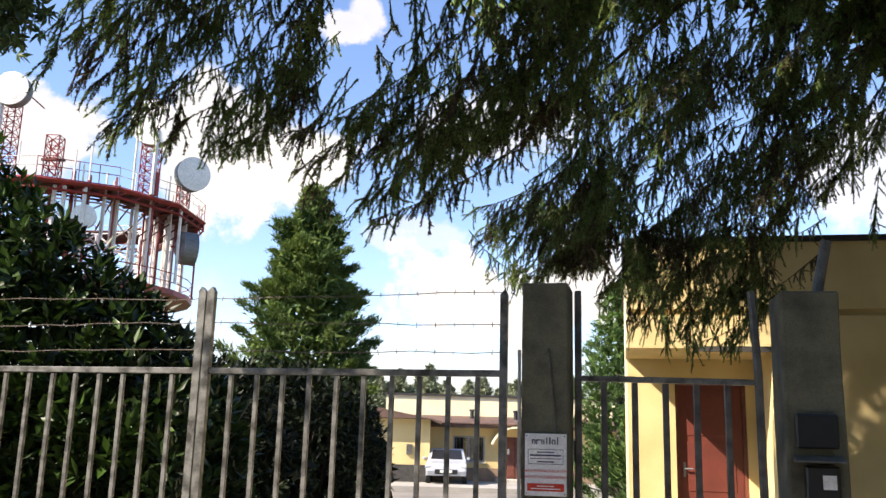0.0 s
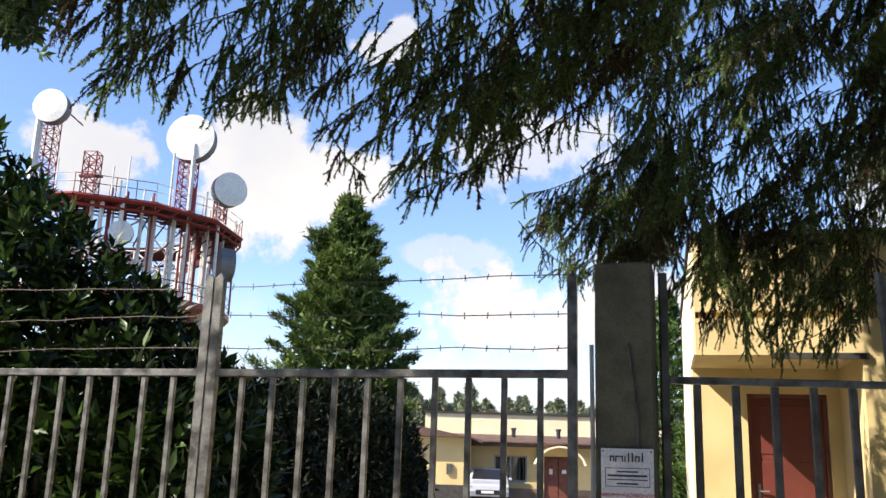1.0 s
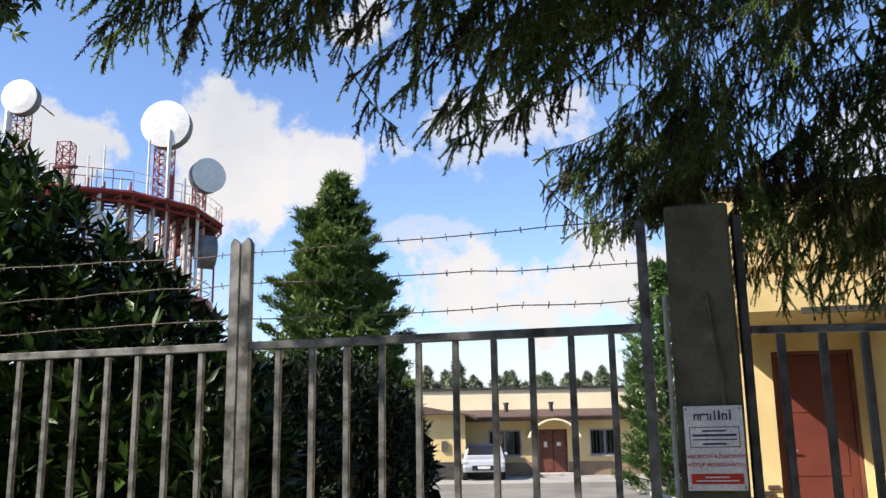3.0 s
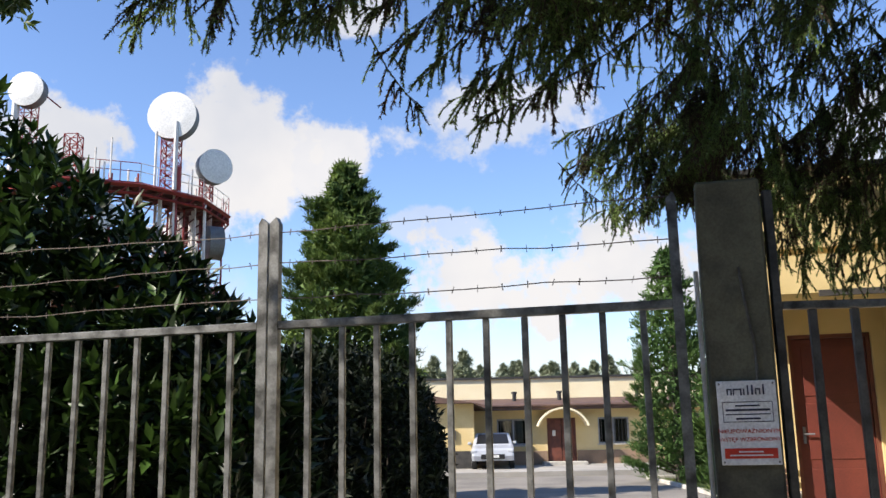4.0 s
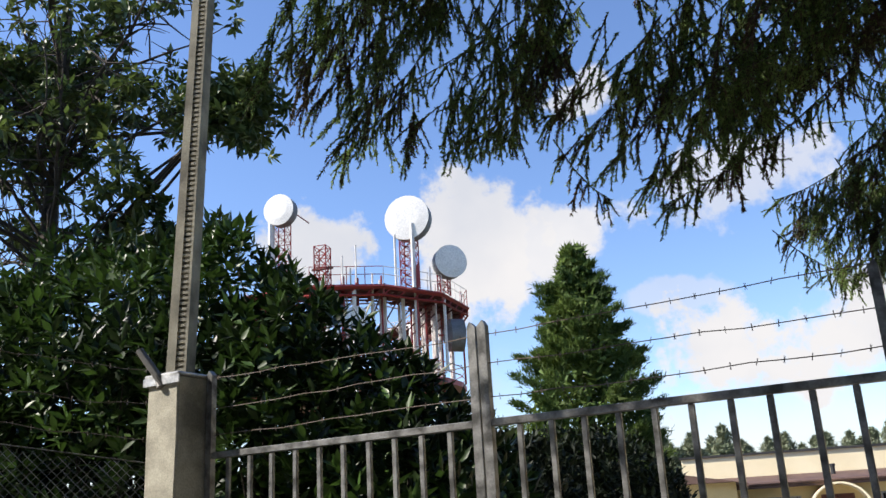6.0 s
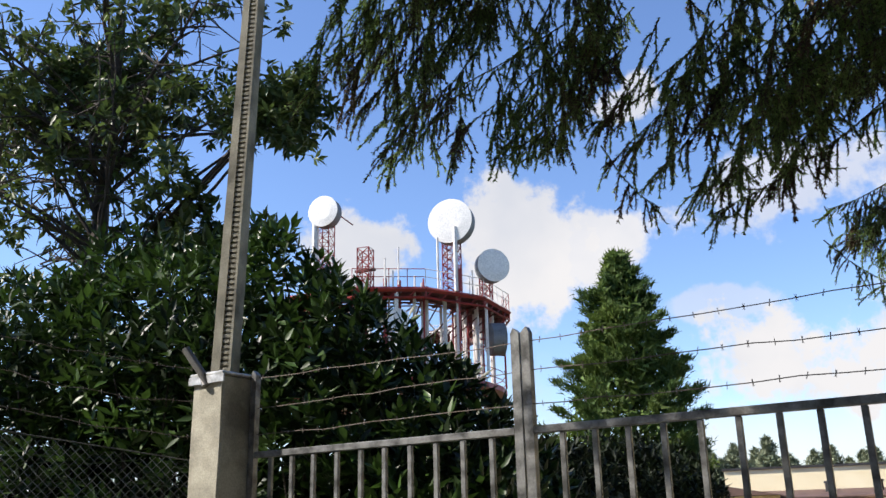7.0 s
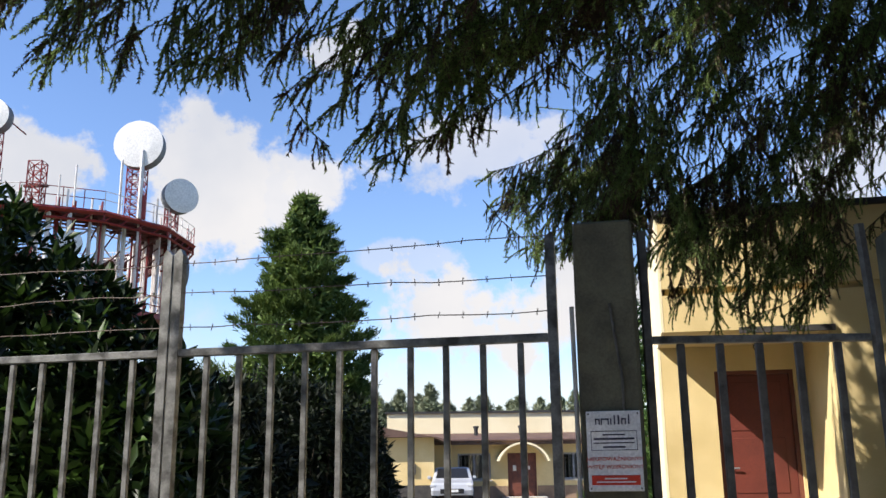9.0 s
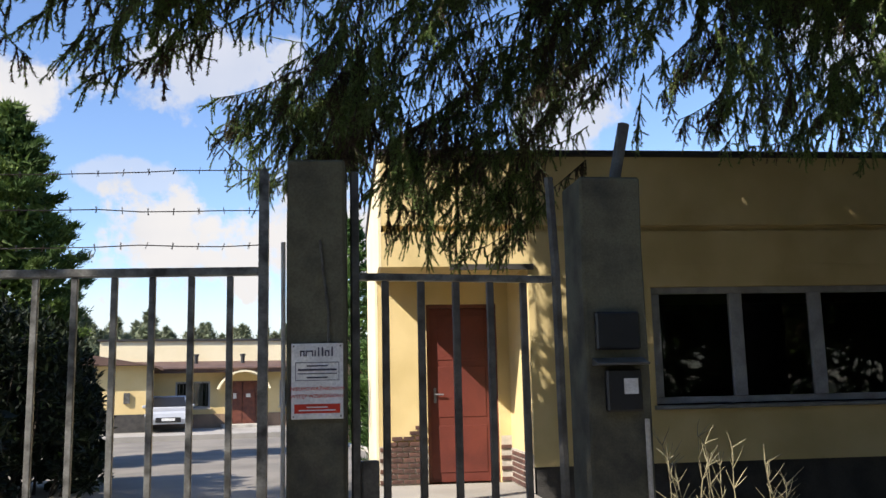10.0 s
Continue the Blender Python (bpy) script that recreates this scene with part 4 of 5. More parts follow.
    lattice(-13.3, 43.9, TZ + 0.38, TZ + 2.6, 0.3, 4, TOWRED, t)
    drum(t, (-12.6, 43.3, 16.5), (0.62, -0.78, 0), 0.96, 0.65)
    lattice(-18.6, 38.7, TZ + 0.38, TZ + 2.6, 0.34, 4, TOWRED, t)
    part("cross_arm", boxed(-19.2, -18.0, 38.6, 38.8, TZ + 1.3, TZ + 1.42), TOWDECK, t)
    for x, y, h in ((-17.4, 38.6, 1.9), (-16.6, 38.6, 2.4), (-17.0, 38.8, 1.2), (-20.2, 38.3, 2.2), (-13.8, 42.9, 1.9)):
        part("whip_antenna", tube(bmesh.new(), [(x, y, TZ + 0.3), (x, y, TZ + h)], 0.05, 6), TOWWHITE, t)
    lattice(-22.2, 40.9, TZ + 0.38, TZ + 5.2, 0.4, 8, TOWRED, t)
    part("pipe", tube(bmesh.new(), [(-22.5, 40.2, TZ + 0.4), (-22.5, 40.2, TZ + 5.5)], 0.2, 8), TOWWHITE, t)
    drum(t, (-21.95, 40.0, 20.05), (0.0, -1, 0), 0.93, 0.65)
    part("stay", tube(bmesh.new(), [(-21.8, 40.8, 20.4), (-20.6, 41.3, 19.4)], 0.04, 5), TOWRED, t)
    drum(t, (-12.75, 45.2, 12.5), (0.85, 0.5, 0), 0.95, 0.8, DISHGREY, "dark grey drum antenna below the platform")
    drum(t, (-17.0, 39.4, 12.9), (0.25, -1, 0), 0.62, 0.3, RADOME, "small white dish below the platform")


tower()


# ---- trees and shrubs ----
def limb(bm, a, b, r0, r1, bend=0.15, n=6, sides=7):
    a, b = Vector(a), Vector(b)
    L = (b - a).length
    off = Vector((random.uniform(-1, 1), random.uniform(-1, 1), random.uniform(-0.3, 1))) * bend * L
    pts = [a.lerp(b, i / n) + off * (i / n) * (1 - i / n) * 2 + Vector((random.uniform(-1, 1), random.uniform(-1, 1), 0)) * 0.01 * L * (0 < i < n) for i in range(n + 1)]
    tube(bm, pts, [r0 + (r1 - r0) * i / n for i in range(n + 1)], sides)
    return pts


def shoots(tips, ways, per, length, width, stem=0.14, spread=1.0):
    """Whorled leaves along short shoot ends."""
    n = len(tips)
    k = per
    base = np.repeat(tips, k, 0)
    way = np.repeat(unit(ways), k, 0)
    along = np.tile(np.linspace(0, 1, k), n)[:, None]
    ang = np.tile(np.arange(k) * 2.4, n) + np.repeat(rng.uniform(0, 6.28, n), k)
    ref = unit(np.cross(way, np.array([0.3, 0.5, 0.81])))
    ref2 = np.cross(way, ref)
    out = ref * np.cos(ang)[:, None] + ref2 * np.sin(ang)[:, None]
    b = base + way * along * stem
    w = out * spread * (1.1 - 0.6 * along) + way * (0.35 + 0.7 * along)
    m = len(b)
    return blades(b, w, rng.uniform(0.7, 1.1, m) * length, rng.uniform(0.8, 1.15, m) * width, 0.22, 0.12)


def laurel(name, x_top, yc, yr, n, label, leaf=0.15, wid=0.05, seed=3, zlow=0.1, per=8, mat=LEAFSH):
    """A dense evergreen shrub: x_top is its ragged top line."""
    r2 = np.random.default_rng(seed)
    g = thing(name, label, "shrub", pose(0, 0, 0))
    xs, zs = np.array([p[0] for p in x_top]), np.array([p[1] for p in x_top])
    x = r2.uniform(xs.min(), xs.max(), n)
    y = yc + yr * r2.uniform(-1, 1, n)
    roof = np.interp(x, xs, zs) * (1 - 0.32 * ((y - yc) / yr) ** 2)
    roof = roof + np.array([noise.noise(Vector((a * 1.3, b * 1.3, seed))) for a, b in zip(x, y)]) * 0.35
    k = r2.uniform(0, 1, n)
    z = zlow + (roof - zlow) * (1 - k ** 1.6)
    tips = np.stack([x, y, z], 1)
    front = (y - yc) / yr
    way = np.stack([r2.normal(0, 0.6, n) , front * 0.8 + r2.normal(0, 0.4, n), 0.5 + 0.6 * (z / roof) + r2.normal(0, 0.3, n)], 1)
    V, F = shoots(tips, way, per, leaf, wid)
    q = n // 2
    x2 = r2.uniform(xs.min(), xs.max(), q)
    y2 = yc + yr * r2.uniform(0.0, 0.9, q)
    z2 = zlow + (np.interp(x2, xs, zs) * 0.86 - zlow) * r2.uniform(0, 1, q)
    V, F = merge((V, F), blades(np.stack([x2, y2, z2], 1), r2.normal(0, 1, (q, 3)), leaf * 2.2, wid * 3.2, 0.2, 0.1))
    tagged(part("foliage", soup("foliage", V, F, mat), mat, g), kind="stuff")
    st = bmesh.new()
    for i in range(0, n, max(1, n // 90)):
        limb(st, (x[i] * 0.8 + xs.mean() * 0.2, yc + (y[i] - yc) * 0.3, -0.05), tips[i], 0.03, 0.006, 0.1, 4, 5)
    tagged(part("stem_thicket", st, BARK, g), kind="stuff")
    return g


laurel("laurel_shrub", [(-8.5, 4.3), (-7.0, 4.35), (-5.6, 4.5), (-4.6, 4.75), (-3.6, 4.65), (-3.1, 4.5), (-2.6, 4.2), (-2.2, 3.85), (-1.95, 3.5), (-1.5, 3.2), (-1.15, 2.9), (-0.8, 2.45), (-0.5, 2.1)], 3.0, 1.5, 4600, "large dark glossy-leaved laurel shrub behind the gate", 0.19, 0.066)
laurel("hedge_shrub", [(-7.5, 3.4), (-4.0, 3.5), (-1.0, 3.3), (-0.2, 3.0), (0.25, 2.3), (0.5, 1.2)], 13.0, 1.8, 3000, "overgrown hedge shrub beside the driveway, leaves coloured near-black for shade", 0.2, 0.07, seed=5, mat=HEDGESHADE)
laurel("hedge_shrub", [(-3.6, 2.9), (-2.0, 2.9), (-0.9, 2.5), (-0.5, 1.6)], 7.5, 1.3, 1500, "dense shrub beside the driveway, leaves coloured near-black for shade", 0.17, 0.06, seed=8, mat=HEDGESHADE)


def broadleaf(base, label, seed=4):
    g = thing("broadleaf_tree", label, "tree", pose(*base))
    wood = bmesh.new()
    limb(wood, (0, 0, -0.1), (0.05, 0, 3.4), 0.22, 0.17, 0.02, 6, 10)
    limb(wood, (0.05, 0, 3.4), (0.0, 0.1, 6.4), 0.17, 0.13, 0.04, 6, 10)
    limb(wood, (0.0, 0.1, 6.4), (0.12, 0.05, 10.2), 0.13, 0.04, 0.04, 6, 8)
    ends = []
    r2 = random.Random(seed)
    for i in range(50):
        z0 = r2.uniform(4.4, 9.6)
        a = r2.uniform(0, 2 * math.pi)
        R = r2.uniform(1.0, 3.5) * min(1.0, 0.45 + (11.5 - z0) / 7)
        tip = Vector((math.cos(a) * R - 0.2, math.sin(a) * R * 0.8, z0 + r2.uniform(0.3, 2.6)))
        if tip.x > 2.0 and tip.z < 7.6:
            continue
        pts = limb(wood, (0.05, 0.07, z0), tip, 0.04, 0.012, 0.14, 6, 6)
        for p in pts[2:]:
            for k in range(3):
                q = Vector(p) + Vector((r2.gauss(0, 0.5), r2.gauss(0, 0.5), r2.gauss(0.1, 0.42)))
                if (q.x > 2.1 and q.z < 7.5) or q.z < 5.4:
                    continue
                limb(wood, p, q, 0.016, 0.005, 0.15, 3, 4)
                if r2.random() < (0.14 if q.z < 6.6 else 0.3 if q.z < 8.0 else 0.62):
                    ends.append(q)
    for q in [(3.2, 0, 7.9), (3.3, 0.2, 8.1), (3.0, -0.2, 7.6), (3.4, 0, 7.8), (2.8, 0.2, 8.0), (3.1, 0, 7.9), (2.9, 0.3, 7.8),
              (1.7, 0, 5.8), (1.9, 0.3, 6.2), (1.7, -0.3, 6.6), (1.5, 0.2, 6.0), (1.8, 0.1, 5.2), (1.5, 0, 5.1), (1.9, 0.2, 5.5)]:
        limb(wood, (0.3, 0.0, 5.2), q, 0.05, 0.01, 0.1, 5, 5)
        for k in range(9):
            e = Vector(q) + Vector((r2.gauss(0, 0.3), r2.gauss(0, 0.3), r2.gauss(0, 0.26)))
            ends.append(e)
            limb(wood, q, e, 0.012, 0.005, 0.1, 2, 4)
    part("trunk", wood, BARK, g)
    bare = bmesh.new()
    for i in range(60):
        a = Vector((r2.uniform(-3.2, -0.2), r2.uniform(-0.8, 0.8), r2.uniform(3.7, 5.2)))
        limb(bare, a, a + Vector((r2.uniform(-0.9, 0.9), r2.uniform(-0.4, 0.4), r2.uniform(-0.5, 0.7))), 0.012, 0.003, 0.2, 4, 4)
    tagged(part("bare_twigs", bare, TWIG, g, "bare grey twigs"), kind="stuff")
    E = np.array([tuple(e) for e in ends])
    E = np.concatenate([E + rng.normal(0, 0.11, E.shape) for _ in range(4)])
    w = rng.normal(0, 0.7, E.shape) + np.array([0, 0, -0.1])
    V, F = shoots(E, w, 8, 0.22, 0.08, 0.1, 1.0)
    tagged(part("crown", soup("crown", V, F, LEAFTREE), LEAFTREE, g), kind="stuff")
    return g


broadleaf((-8.25, 6.0, 0), "broadleaf tree with dark leaf clusters and bare twigs behind the shrub")


def conifer(name, base, H, prof, n, spray, mat, label, seed):
    r2 = np.random.default_rng(seed)
    g = thing(name, label, "tree", pose(*base), "conifers in the yard")
    tr = bmesh.new()
    tube(tr, [(0, 0, -0.1), (0.03, 0, H * 0.5), (0, 0, H * 0.97)], [0.2, 0.12, 0.02], 8)
    z = H * (1 - np.sqrt(r2.uniform(0.002, 1.0, n)) * 0.97)
    zs, rs = np.array([p[0] for p in prof]), np.array([p[1] for p in prof])
    az = r2.uniform(0, 2 * np.pi, n)
    R = np.interp(z, zs, rs)
    lump = np.array([noise.noise(Vector((math.cos(a) * 1.6, math.sin(a) * 1.6, zz * 0.75 + seed))) for a, zz in zip(az, z)])
    R = R * (0.9 + 0.55 * lump) * r2.uniform(0.8, 1.06, n)
    tips = np.stack([np.cos(az) * R, np.sin(az) * R, z], 1)
    for i in range(0, n, 3):
        limb(tr, (0, 0, max(0.2, z[i] - 0.25 - 0.3 * R[i])), tips[i], 0.03, 0.008, 0.05, 3, 4)
    part("trunk", tr, BARK, g)
    m = spray
    k = r2.uniform(0, 1, (n, m, 1)) ** 0.8
    axis = np.stack([np.cos(az), np.sin(az), np.full(n, 0.55)], 1)[:, None, :]
    size = (0.15 + 0.15 * np.sqrt(R))[:, None, None] * r2.uniform(0.75, 1.3, (n, 1, 1))
    c = tips[:, None, :] - axis * (1 - k) * size * 1.6 + r2.normal(0, 1, (n, m, 3)) * size * (0.4 - 0.2 * k) * np.array([1, 1, 0.55])
    w = axis * 0.8 + r2.normal(0, 0.55, (n, m, 3)) + np.array([0, 0, 0.5])
    V, F = slivers(c.reshape(-1, 3), w.reshape(-1, 3), r2.uniform(0.1, 0.22, n * m), r2.uniform(0.022, 0.05, n * m))
    # shaded inner foliage
    q = n * m // 8
    iz = r2.uniform(0.1, 0.95, q) * H
    ia, ir = r2.uniform(0, 2 * np.pi, q), np.interp(iz, zs, rs) * np.sqrt(r2.uniform(0, 0.5, q))
    V2, F2 = slivers(np.stack([np.cos(ia) * ir, np.sin(ia) * ir, iz], 1), r2.normal(0, 1, (q, 3)), 0.3, 0.1)
    V, F = merge((V, F), (V2, F2))
    tagged(part("crown", soup("crown", V, F, mat), mat, g), kind="stuff")


PROFILE = [(0.3, 2.3), (2.0, 2.5), (3.5, 2.35), (4.7, 2.15), (6.0, 1.75), (7.0, 1.4), (7.9, 1.0), (8.7, 0.6), (9.2, 0.33), (9.65, 0.05)]
conifer("conifer_tree", (-2.3, 20, 0), 9.65, PROFILE, 320, 270, CONIF, "tall cone-shaped conifer with lumpy sunlit green sprays", 11)
conifer("conifer_tree", (8.0, 26.5, 0), 8.2, [(0.2, 1.5), (1.5, 1.8), (4.0, 1.7), (6.0, 1.2), (7.4, 0.6), (8.2, 0.1)], 220, 120, THUJ, "dense green conifer beside the driveway", 12)
conifer("conifer_tree", (5.9, 12.0, 0), 5.3, [(0.2, 0.75), (1.5, 0.85), (3.5, 0.75), (4.6, 0.45), (5.3, 0.08)], 150, 110, THUJ, "slim green conifer beside the guard house", 13)


def far_pines():
    w = thing("far_pine", "distant pine tree at the edge of a wood, paled for haze", "tree", pose(-14, 92, 0), "distant pines")
    part("trunk", tube(bmesh.new(), [(0, 0, -0.2), (0.1, 0, 4), (0, 0, 9)], [0.25, 0.18, 0.04], 6), BARK, w)
    n = 2600
    z = rng.uniform(2.0, 9.6, n)
    a, r = rng.uniform(0, 6.28, n), (1.9 * (1 - ((z - 4.5) / 5.3) ** 2).clip(0.05, 1)) * np.sqrt(rng.uniform(0, 1, n))
    r *= 0.75 + 0.4 * np.sin(z * 4 + a)
    V, F = slivers(np.stack([np.cos(a) * r, np.sin(a) * r, z], 1), rng.normal(0, 1, (n, 3)) + np.array([0, 0, 0.6]), 0.55, 0.17)
    tagged(part("crown", soup("crown", V, F, PINE), PINE, w), kind="stuff")
    r2 = random.Random(9)
    x = -12.0
    while x < 46:
        s = r2.uniform(0.76, 1.0) * (1.08 if x < 1 else 0.95)
        c = copy_thing(w, pose(x, 92 + r2.uniform(-5, 8), 0, rz=r2.uniform(0, 360)))
        c.scale = (s * 1.1, s * 1.1, s)
        x += r2.uniform(0.4, 0.85)


far_pines()


# ---- unseen trees added behind the road and at the right to cut sky light ----
def belt(a, b, h, n, seed):
    r2 = np.random.default_rng(seed)
    g = thing("tree_belt", "unseen dense green tree belt added to block sky light", "trees", kind="stuff")
    u = r2.uniform(0, 1, n)
    p = np.array(a)[None, :] * (1 - u)[:, None] + np.array(b)[None, :] * u[:, None] + r2.normal(0, 0.8, (n, 2))
    top = h * (0.85 + 0.2 * np.sin(u * 23) + 0.1 * np.sin(u * 57))
    z = top * (1 - r2.uniform(0, 1, n) ** 1.3)
    V, F = shoots(np.stack([p[:, 0], p[:, 1], z + 0.1], 1), r2.normal(0, 1, (n, 3)), 6, 0.5, 0.26, 0.4)
    part("foliage", soup("foliage", V, F, LEAFTREE), LEAFTREE, g)["kind"] = "stuff"
    tr = bmesh.new()
    for k in np.linspace(0.03, 0.97, 9):
        q = np.array(a) * (1 - k) + np.array(b) * k
        tube(tr, [(q[0], q[1], -0.1), (q[0] + 0.1, q[1], h * 0.8)], [0.2, 0.08], 7)
    part("trunk", tr, BARK, g)["kind"] = "stuff"


belt((-26, -13), (24, -13), 12.0, 8200, 21)
belt((17, -12), (19, 10), 12.0, 4000, 22)


# ---- larch with boughs hanging over the gate ----
def needle_shoots(a, b, bend, per_m=95, nl=0.03, nw=0.0075):
    """Twigs from a to b with needles all round; returns needles and twigs."""
    n = len(a)
    L = np.linalg.norm(b - a, axis=1)
    cnt = np.maximum(6, (L * per_m).astype(int))
    idx = np.repeat(np.arange(n), cnt)
    u = rng.uniform(0, 1, len(idx))[:, None]
    mid = (a + b) / 2 + bend

    def at(i, s):
        return a[i] * (1 - s) ** 2 + 2 * mid[i] * s * (1 - s) + b[i] * s ** 2

    p = at(idx, u)
    t = unit((mid[idx] - a[idx]) * (1 - u) + (b[idx] - mid[idx]) * u)
    side = unit(np.cross(t, rng.normal(size=p.shape)))
    nd = slivers(p, side + t * rng.uniform(0.5, 1.6, (len(idx), 1)), rng.uniform(0.6, 1.1, len(idx)) * nl, nw)
    i = np.arange(n)
    k = 3
    V, F = [], []
    for j in range(k):
        p0, p1 = at(i, np.full((n, 1), j / k)), at(i, np.full((n, 1), (j + 1) / k))
        s = unit(np.cross(p1 - p0, np.array([0.2, 0.9, 0.1]))) * (0.0045 - 0.001 * j)
        s2 = unit(np.cross(p1 - p0, s)) * (0.0045 - 0.001 * j)
        for ss in (s, s2):
            q = np.stack([p0 - ss, p0 + ss, p1 + ss * 0.8, p1 - ss * 0.8], 1).reshape(-1, 3)
            V.append(q)
    V = np.concatenate(V)
    return nd, (V, np.arange(len(V)).reshape(-1, 4))


def bough(tree, line, low, high, depth, n, lean, sub=0.4, per_m=430, nl=0.023, nw=0.0075, short=1.0, dry=0.24):
    """A drooping bough: branchlets that come down from the trunk's side between a ragged lower and upper limit, each with a comb of hanging shoots."""
    xs, ls = np.array([p[0] for p in low]), np.array([p[1] for p in low])
    hx, hs = np.array([p[0] for p in high]), np.array([p[1] for p in high])
    m = max(8, n // 17)
    cx = rng.uniform(xs.min(), xs.max(), m * 5)
    deep = np.interp(cx, hx, hs) - np.interp(cx, xs, ls)
    cx = cx[rng.uniform(0, 1, m * 5) < 0.15 + deep / deep.max()][:m]
    m = len(cx)
    cy = line + rng.normal(0, depth, m)
    lo, hi = np.interp(cx, xs, ls), np.interp(cx, hx, hs)
    # ends of the branchlets, many of them near the lower limit
    ez = lo + (hi - lo) * rng.uniform(0, 0.85, m) ** 1.5 + 0.05
    run = rng.uniform(0.35, 0.95, m)
    slope = rng.normal(0.5, 0.5, m) * (0.8 + lean[0])
    tx = np.clip(cx + run * slope, xs.min(), xs.max() + 0.06)
    tz = np.minimum(ez + run * rng.uniform(0.45, 0.9, m), np.maximum(np.interp(tx, hx, hs), ez + 0.06))
    end = np.stack([cx, cy, ez], 1)
    top = np.stack([tx, cy + rng.normal(0, 0.15, m), tz], 1)
    st_bend = np.stack([np.zeros(m), rng.normal(0, 0.05, m), -rng.uniform(0.0, 0.2, m)], 1) * run[:, None]
    size = np.linalg.norm(top - end, axis=1)
    s = rng.choice(m, n, p=size / size.sum())
    u = rng.uniform(0, 1, (n, 1))
    mid = (top + end) / 2 + st_bend
    a = top[s] * (1 - u) ** 2 + 2 * mid[s] * u * (1 - u) + end[s] * u ** 2
    # shoots hang, those near a branchlet's end point on along it
    fwd = unit(end[s] - mid[s]) * (0.05 + 1.0 * u ** 5)
    w = unit(fwd + np.stack([rng.normal(0.02 - 0.55 * lean[1] * (1 - (a[:, 0] - xs.min()) / 0.7).clip(0, 1), 0.26, n), rng.normal(0, 0.35, n), -rng.uniform(0.7, 1.2, n)], 1))
    L = rng.uniform(0.07, 0.24, n) * short
    b = a + w * L[:, None]
    bend = np.stack([rng.normal(-0.06, 0.06, n), rng.normal(0, 0.06, n), rng.normal(0.05, 0.05, n)], 1) * L[:, None]
    nd, tw = needle_shoots(a, b, bend, per_m, nl, nw)
    k = int(n * sub)
    q = rng.integers(0, n, k)
    u2 = rng.uniform(0.1, 0.9, (k, 1))
    a2 = a[q] * (1 - u2) + b[q] * u2 + bend[q] * u2 * (1 - u2) * 2
    b2 = a2 + unit(w[q] + rng.normal(0, 0.45, (k, 3))) * rng.uniform(0.03, 0.09, (k, 1)) * short
    nd2, tw2 = needle_shoots(a2, b2, np.zeros_like(a2), per_m, nl, nw)
    nd3, tw3 = needle_shoots(top, end, st_bend, per_m * 0.6, nl, nw)
    V, F = merge(nd, nd2, nd3)
    c = V[F[:, 0]]
    pick = np.array([noise.noise(Vector(p) * 2.6) for p in c[::8]])
    old = np.repeat(pick, 8)[:len(c)] + rng.normal(0, 0.12, len(c)) > dry
    for mat, sel in ((LARCH, ~old), (LARCHBR, old)):
        G = F[sel]
        part("needle_spray", soup("needle_spray", V[G.ravel()], np.arange(G.size).reshape(-1, 3), mat), mat, tree, "" if mat is LARCH else "browned dry needles")["kind"] = "stuff"
    part("twig_spray", soup("twig_spray", *merge(tw, tw2, tw3), TWIG), TWIG, tree)["kind"] = "stuff"


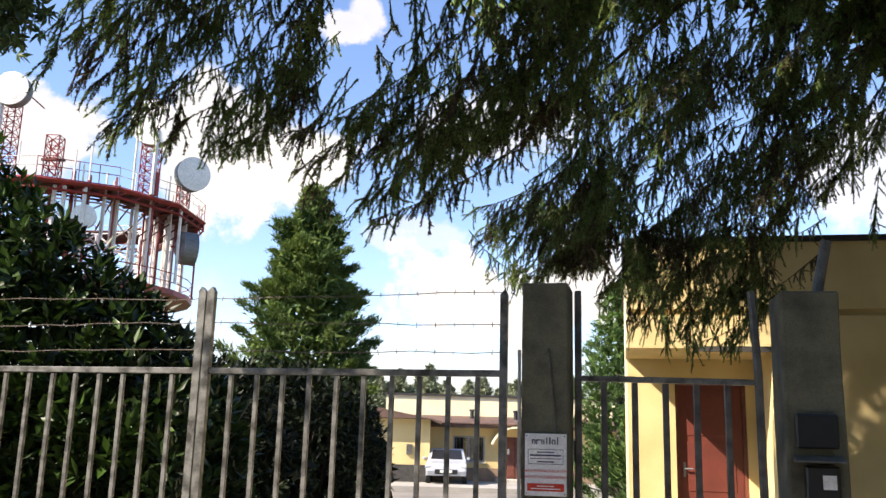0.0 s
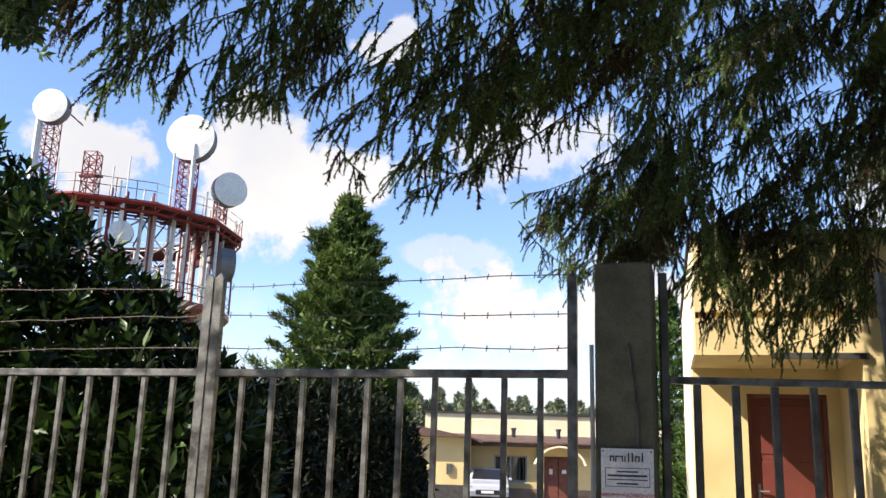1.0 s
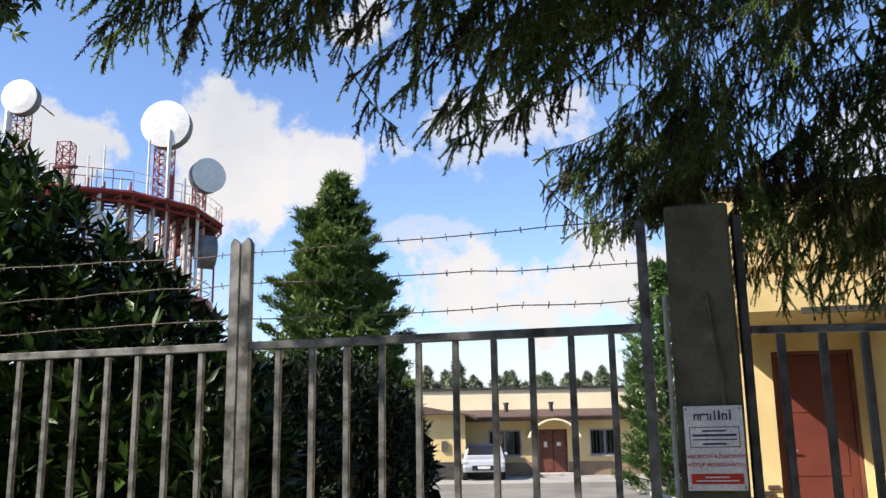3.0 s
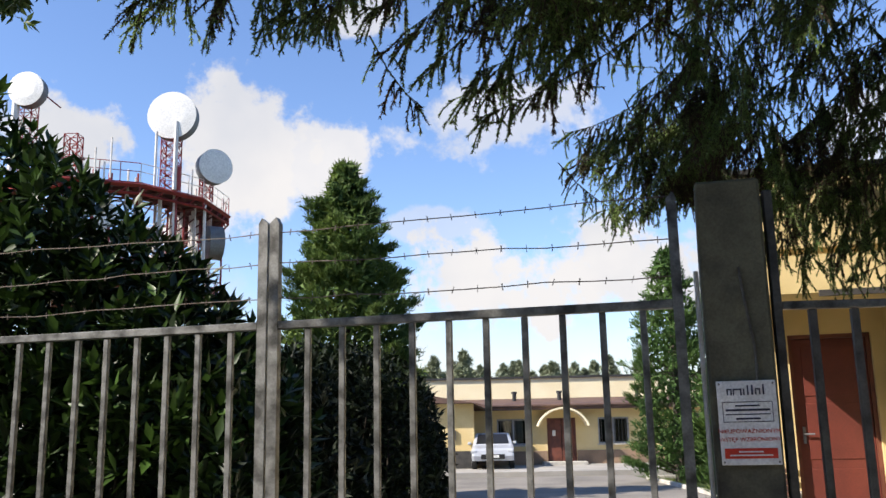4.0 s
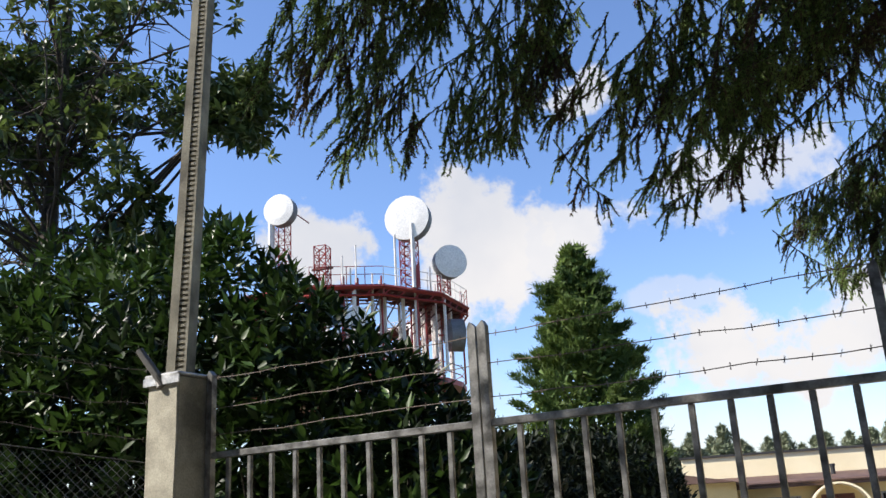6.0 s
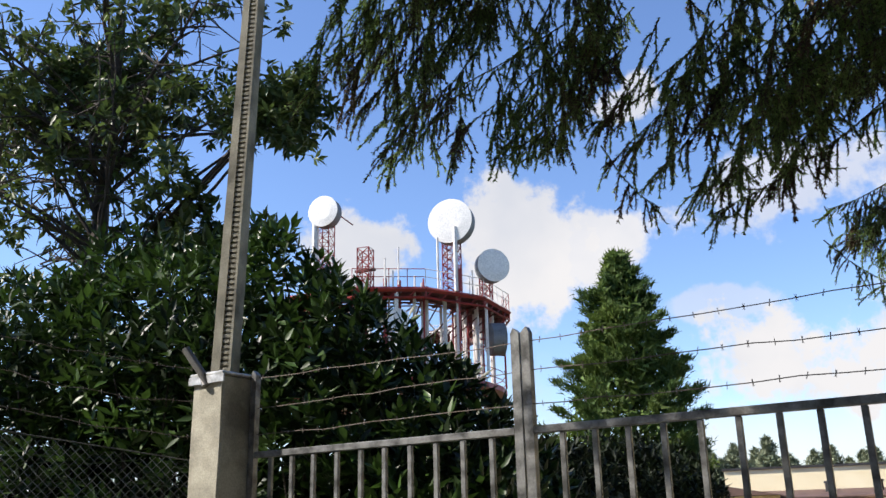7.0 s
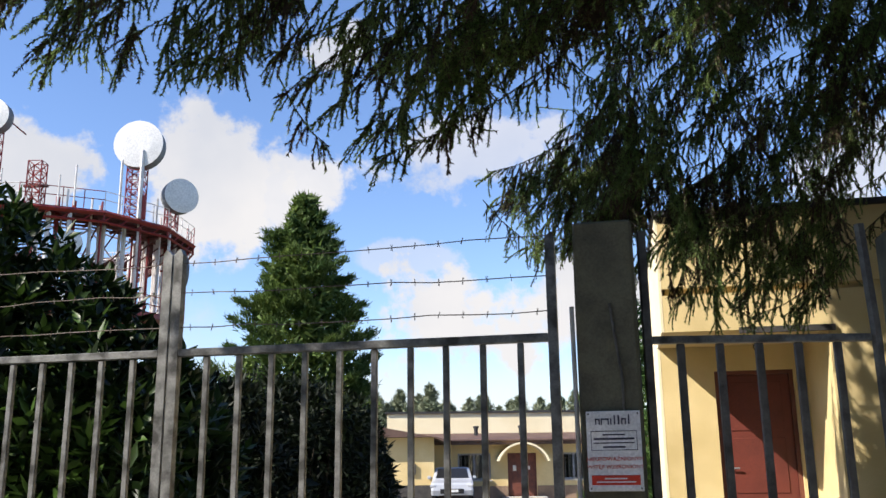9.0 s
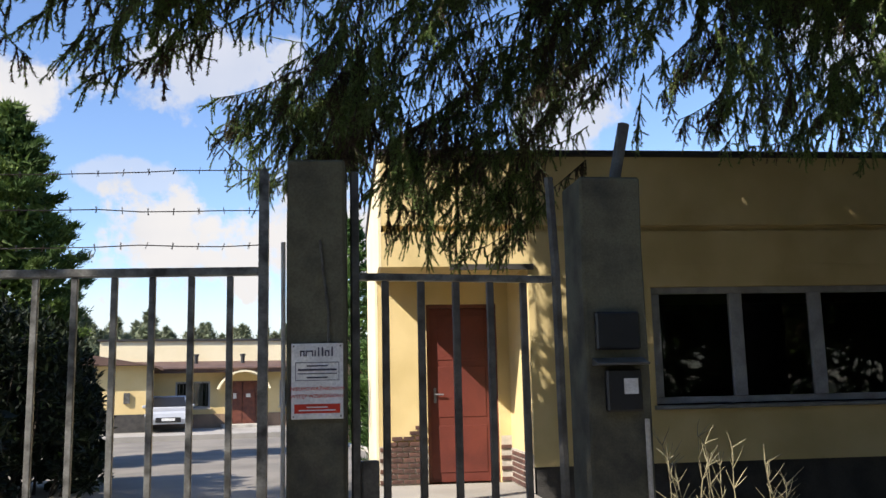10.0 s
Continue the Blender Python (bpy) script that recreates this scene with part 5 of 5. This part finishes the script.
def larch():
    t = thing("larch_tree", "old larch with long drooping needle-covered boughs over the gate", "tree", pose(0, 0, 0))
    wood = bmesh.new()
    tube(wood, [(8.6, 1.0, -0.1), (8.55, 1.0, 2.0), (8.6, 1.05, 5.0), (8.5, 1.1, 12.5)], [0.36, 0.3, 0.25, 0.1], 14)
    for z, mid, end in ((8.2, (3.5, -0.4, 7.4), (-0.4, -0.6, 5.1)), (8.4, (4.2, -0.2, 7.2), (1.2, -0.3, 5.2)), (7.6, (5.2, 2.2, 7.3), (2.9, 2.8, 5.4)), (8.0, (6.0, 2.0, 7.6), (3.6, 2.2, 6.2)), (7.0, (7.2, 1.2, 6.8), (6.0, 1.2, 5.4)), (9.2, (5.0, 1.0, 9.2), (2.0, 1.4, 8.0)), (9.6, (4.0, -0.8, 9.0), (0.0, -1.4, 6.6))):
        limb(wood, (8.55, 1.0, z), mid, 0.09, 0.05, 0.05, 6, 7)
        limb(wood, mid, end, 0.05, 0.012, 0.06, 6, 6)
    # bough at the left, middle bough, low clump, mass before the house, mass near the trunk
    bough(t, -0.6, [(-0.82, 3.84), (-0.55, 3.62), (-0.23, 3.52), (0.02, 3.56), (0.25, 3.52), (0.5, 3.8), (0.68, 4.0)], [(-0.82, 4.75), (-0.6, 4.9), (0.68, 4.8)], 0.2, 1500, (0.1, 1.0))
    bough(t, -0.3, [(0.5, 3.74), (0.58, 3.62), (0.7, 3.4), (0.84, 3.36), (1.03, 3.2), (1.18, 3.18), (1.32, 3.36), (1.55, 3.48), (1.85, 3.68), (2.08, 3.8), (2.45, 4.0)], [(0.5, 3.82), (0.75, 3.98), (1.0, 4.12), (1.12, 4.35), (1.2, 4.95), (2.45, 4.95)], 0.22, 2300, (0.2, 0.8))
    bough(t, 2.8, [(1.8, 4.05), (2.03, 3.63), (2.27, 3.3), (2.5, 3.42), (2.8, 3.5), (3.1, 3.5)], [(1.8, 4.15), (2.2, 4.2), (2.6, 4.45), (3.1, 5.2)], 0.22, 2000, (0.25, 0.8))
    bough(t, 2.2, [(2.3, 4.15), (2.67, 3.55), (3.05, 3.4), (3.34, 3.05), (3.72, 2.68), (4.13, 2.68), (4.34, 2.85), (4.47, 3.5), (4.93, 4.05), (5.25, 4.4)], [(2.3, 4.35), (2.6, 4.9), (2.9, 6.2), (5.25, 6.2)], 0.45, 5000, (0.1, 0.5), dry=0.1)
    bough(t, 1.2, [(4.7, 4.3), (5.1, 4.15), (5.45, 3.65), (5.97, 3.5), (6.53, 3.58), (7.1, 3.62), (8.2, 3.6)], [(4.7, 5.0), (5.4, 5.2), (8.2, 6.0)], 0.4, 4600, (0.0, 0.3))
    bough(t, 1.0, [(2.0, 4.75), (2.6, 4.4), (3.4, 4.3), (4.6, 4.4)], [(2.0, 5.2), (2.6, 5.8), (4.6, 6.2)], 0.4, 900, (0.05, 0.4))
    bough(t, 1.7, [(2.9, 4.3), (3.3, 3.9), (4.2, 3.7), (4.6, 4.2)], [(2.9, 5.4), (3.3, 6.2), (4.6, 6.4)], 0.35, 1100, (0.1, 0.3), dry=0.1)
    bough(t, 2.2, [(3.1, 3.2), (3.4, 3.0), (3.72, 2.68), (4.13, 2.68), (4.45, 3.0)], [(3.1, 3.8), (4.45, 4.0)], 0.3, 800, (0.1, 0.3), dry=0.1)
    # upper crown and right-hand boughs, unseen, added to shade gate, pillars and house
    for line, x0, x1, z0, z1, n in ((-2.8, -4.2, 2.6, 6.3, 8.3, 2300), (-1.9, -1.6, 2.8, 5.0, 7.2, 1500), (-1.0, 0.2, 3.2, 5.6, 7.2, 800), (0.6, -1.6, 2.6, 6.7, 9.6, 2600), (-1.6, 6.4, 12.0, 2.4, 7.5, 3200), (0.2, 8.2, 13.0, 2.2, 8.0, 2400), (2.2, 10.5, 14.0, 2.4, 8.0, 700), (0.4, 1.6, 6.6, 6.4, 8.6, 1600), (1.2, 2.0, 6.0, 6.6, 9.0, 1500), (2.5, 1.7, 8.2, 6.4, 9.4, 2900), (-0.4, 3.0, 9.0, 5.9, 9.0, 1300), (1.4, 5.4, 11.5, 5.3, 8.2, 1900), (2.6, 5.0, 11.0, 5.6, 8.4, 1300)):
        bough(t, line, [(x0, z0), (x1, z0)], [(x0, z1), (x1, z1)], 0.45, n, (0.2, 0.4), 0.6, 40, 0.12, 0.065, 2.6)
    part("trunk", wood, BARK, t)


larch()


# ---- weeds at the wall ----
def weeds():
    for x, y, h in ((5.9, 2.4, 1.25), (6.25, 2.3, 1.2), (6.7, 2.2, 1.0), (4.9, 2.0, 0.6)):
        g = thing("dry_weed", "tall dry weed stalk with side stems", "weed", pose(x, y, -0.03), "dry weeds by the wall")
        bm = bmesh.new()
        for k in range(4):
            top = Vector((random.uniform(-0.25, 0.25), random.uniform(-0.2, 0.2), h * random.uniform(0.75, 1.0)))
            pts = limb(bm, (random.uniform(-0.05, 0.05), 0, 0), top, 0.009, 0.003, 0.08, 6, 5)
            for p in pts[2:]:
                for s in range(3):
                    limb(bm, p, Vector(p) + Vector((random.uniform(-0.16, 0.16), random.uniform(-0.1, 0.1), random.uniform(0.04, 0.2))), 0.005, 0.002, 0.1, 3, 4)
        part("stalk", bm, DRYWEED, g)


weeds()
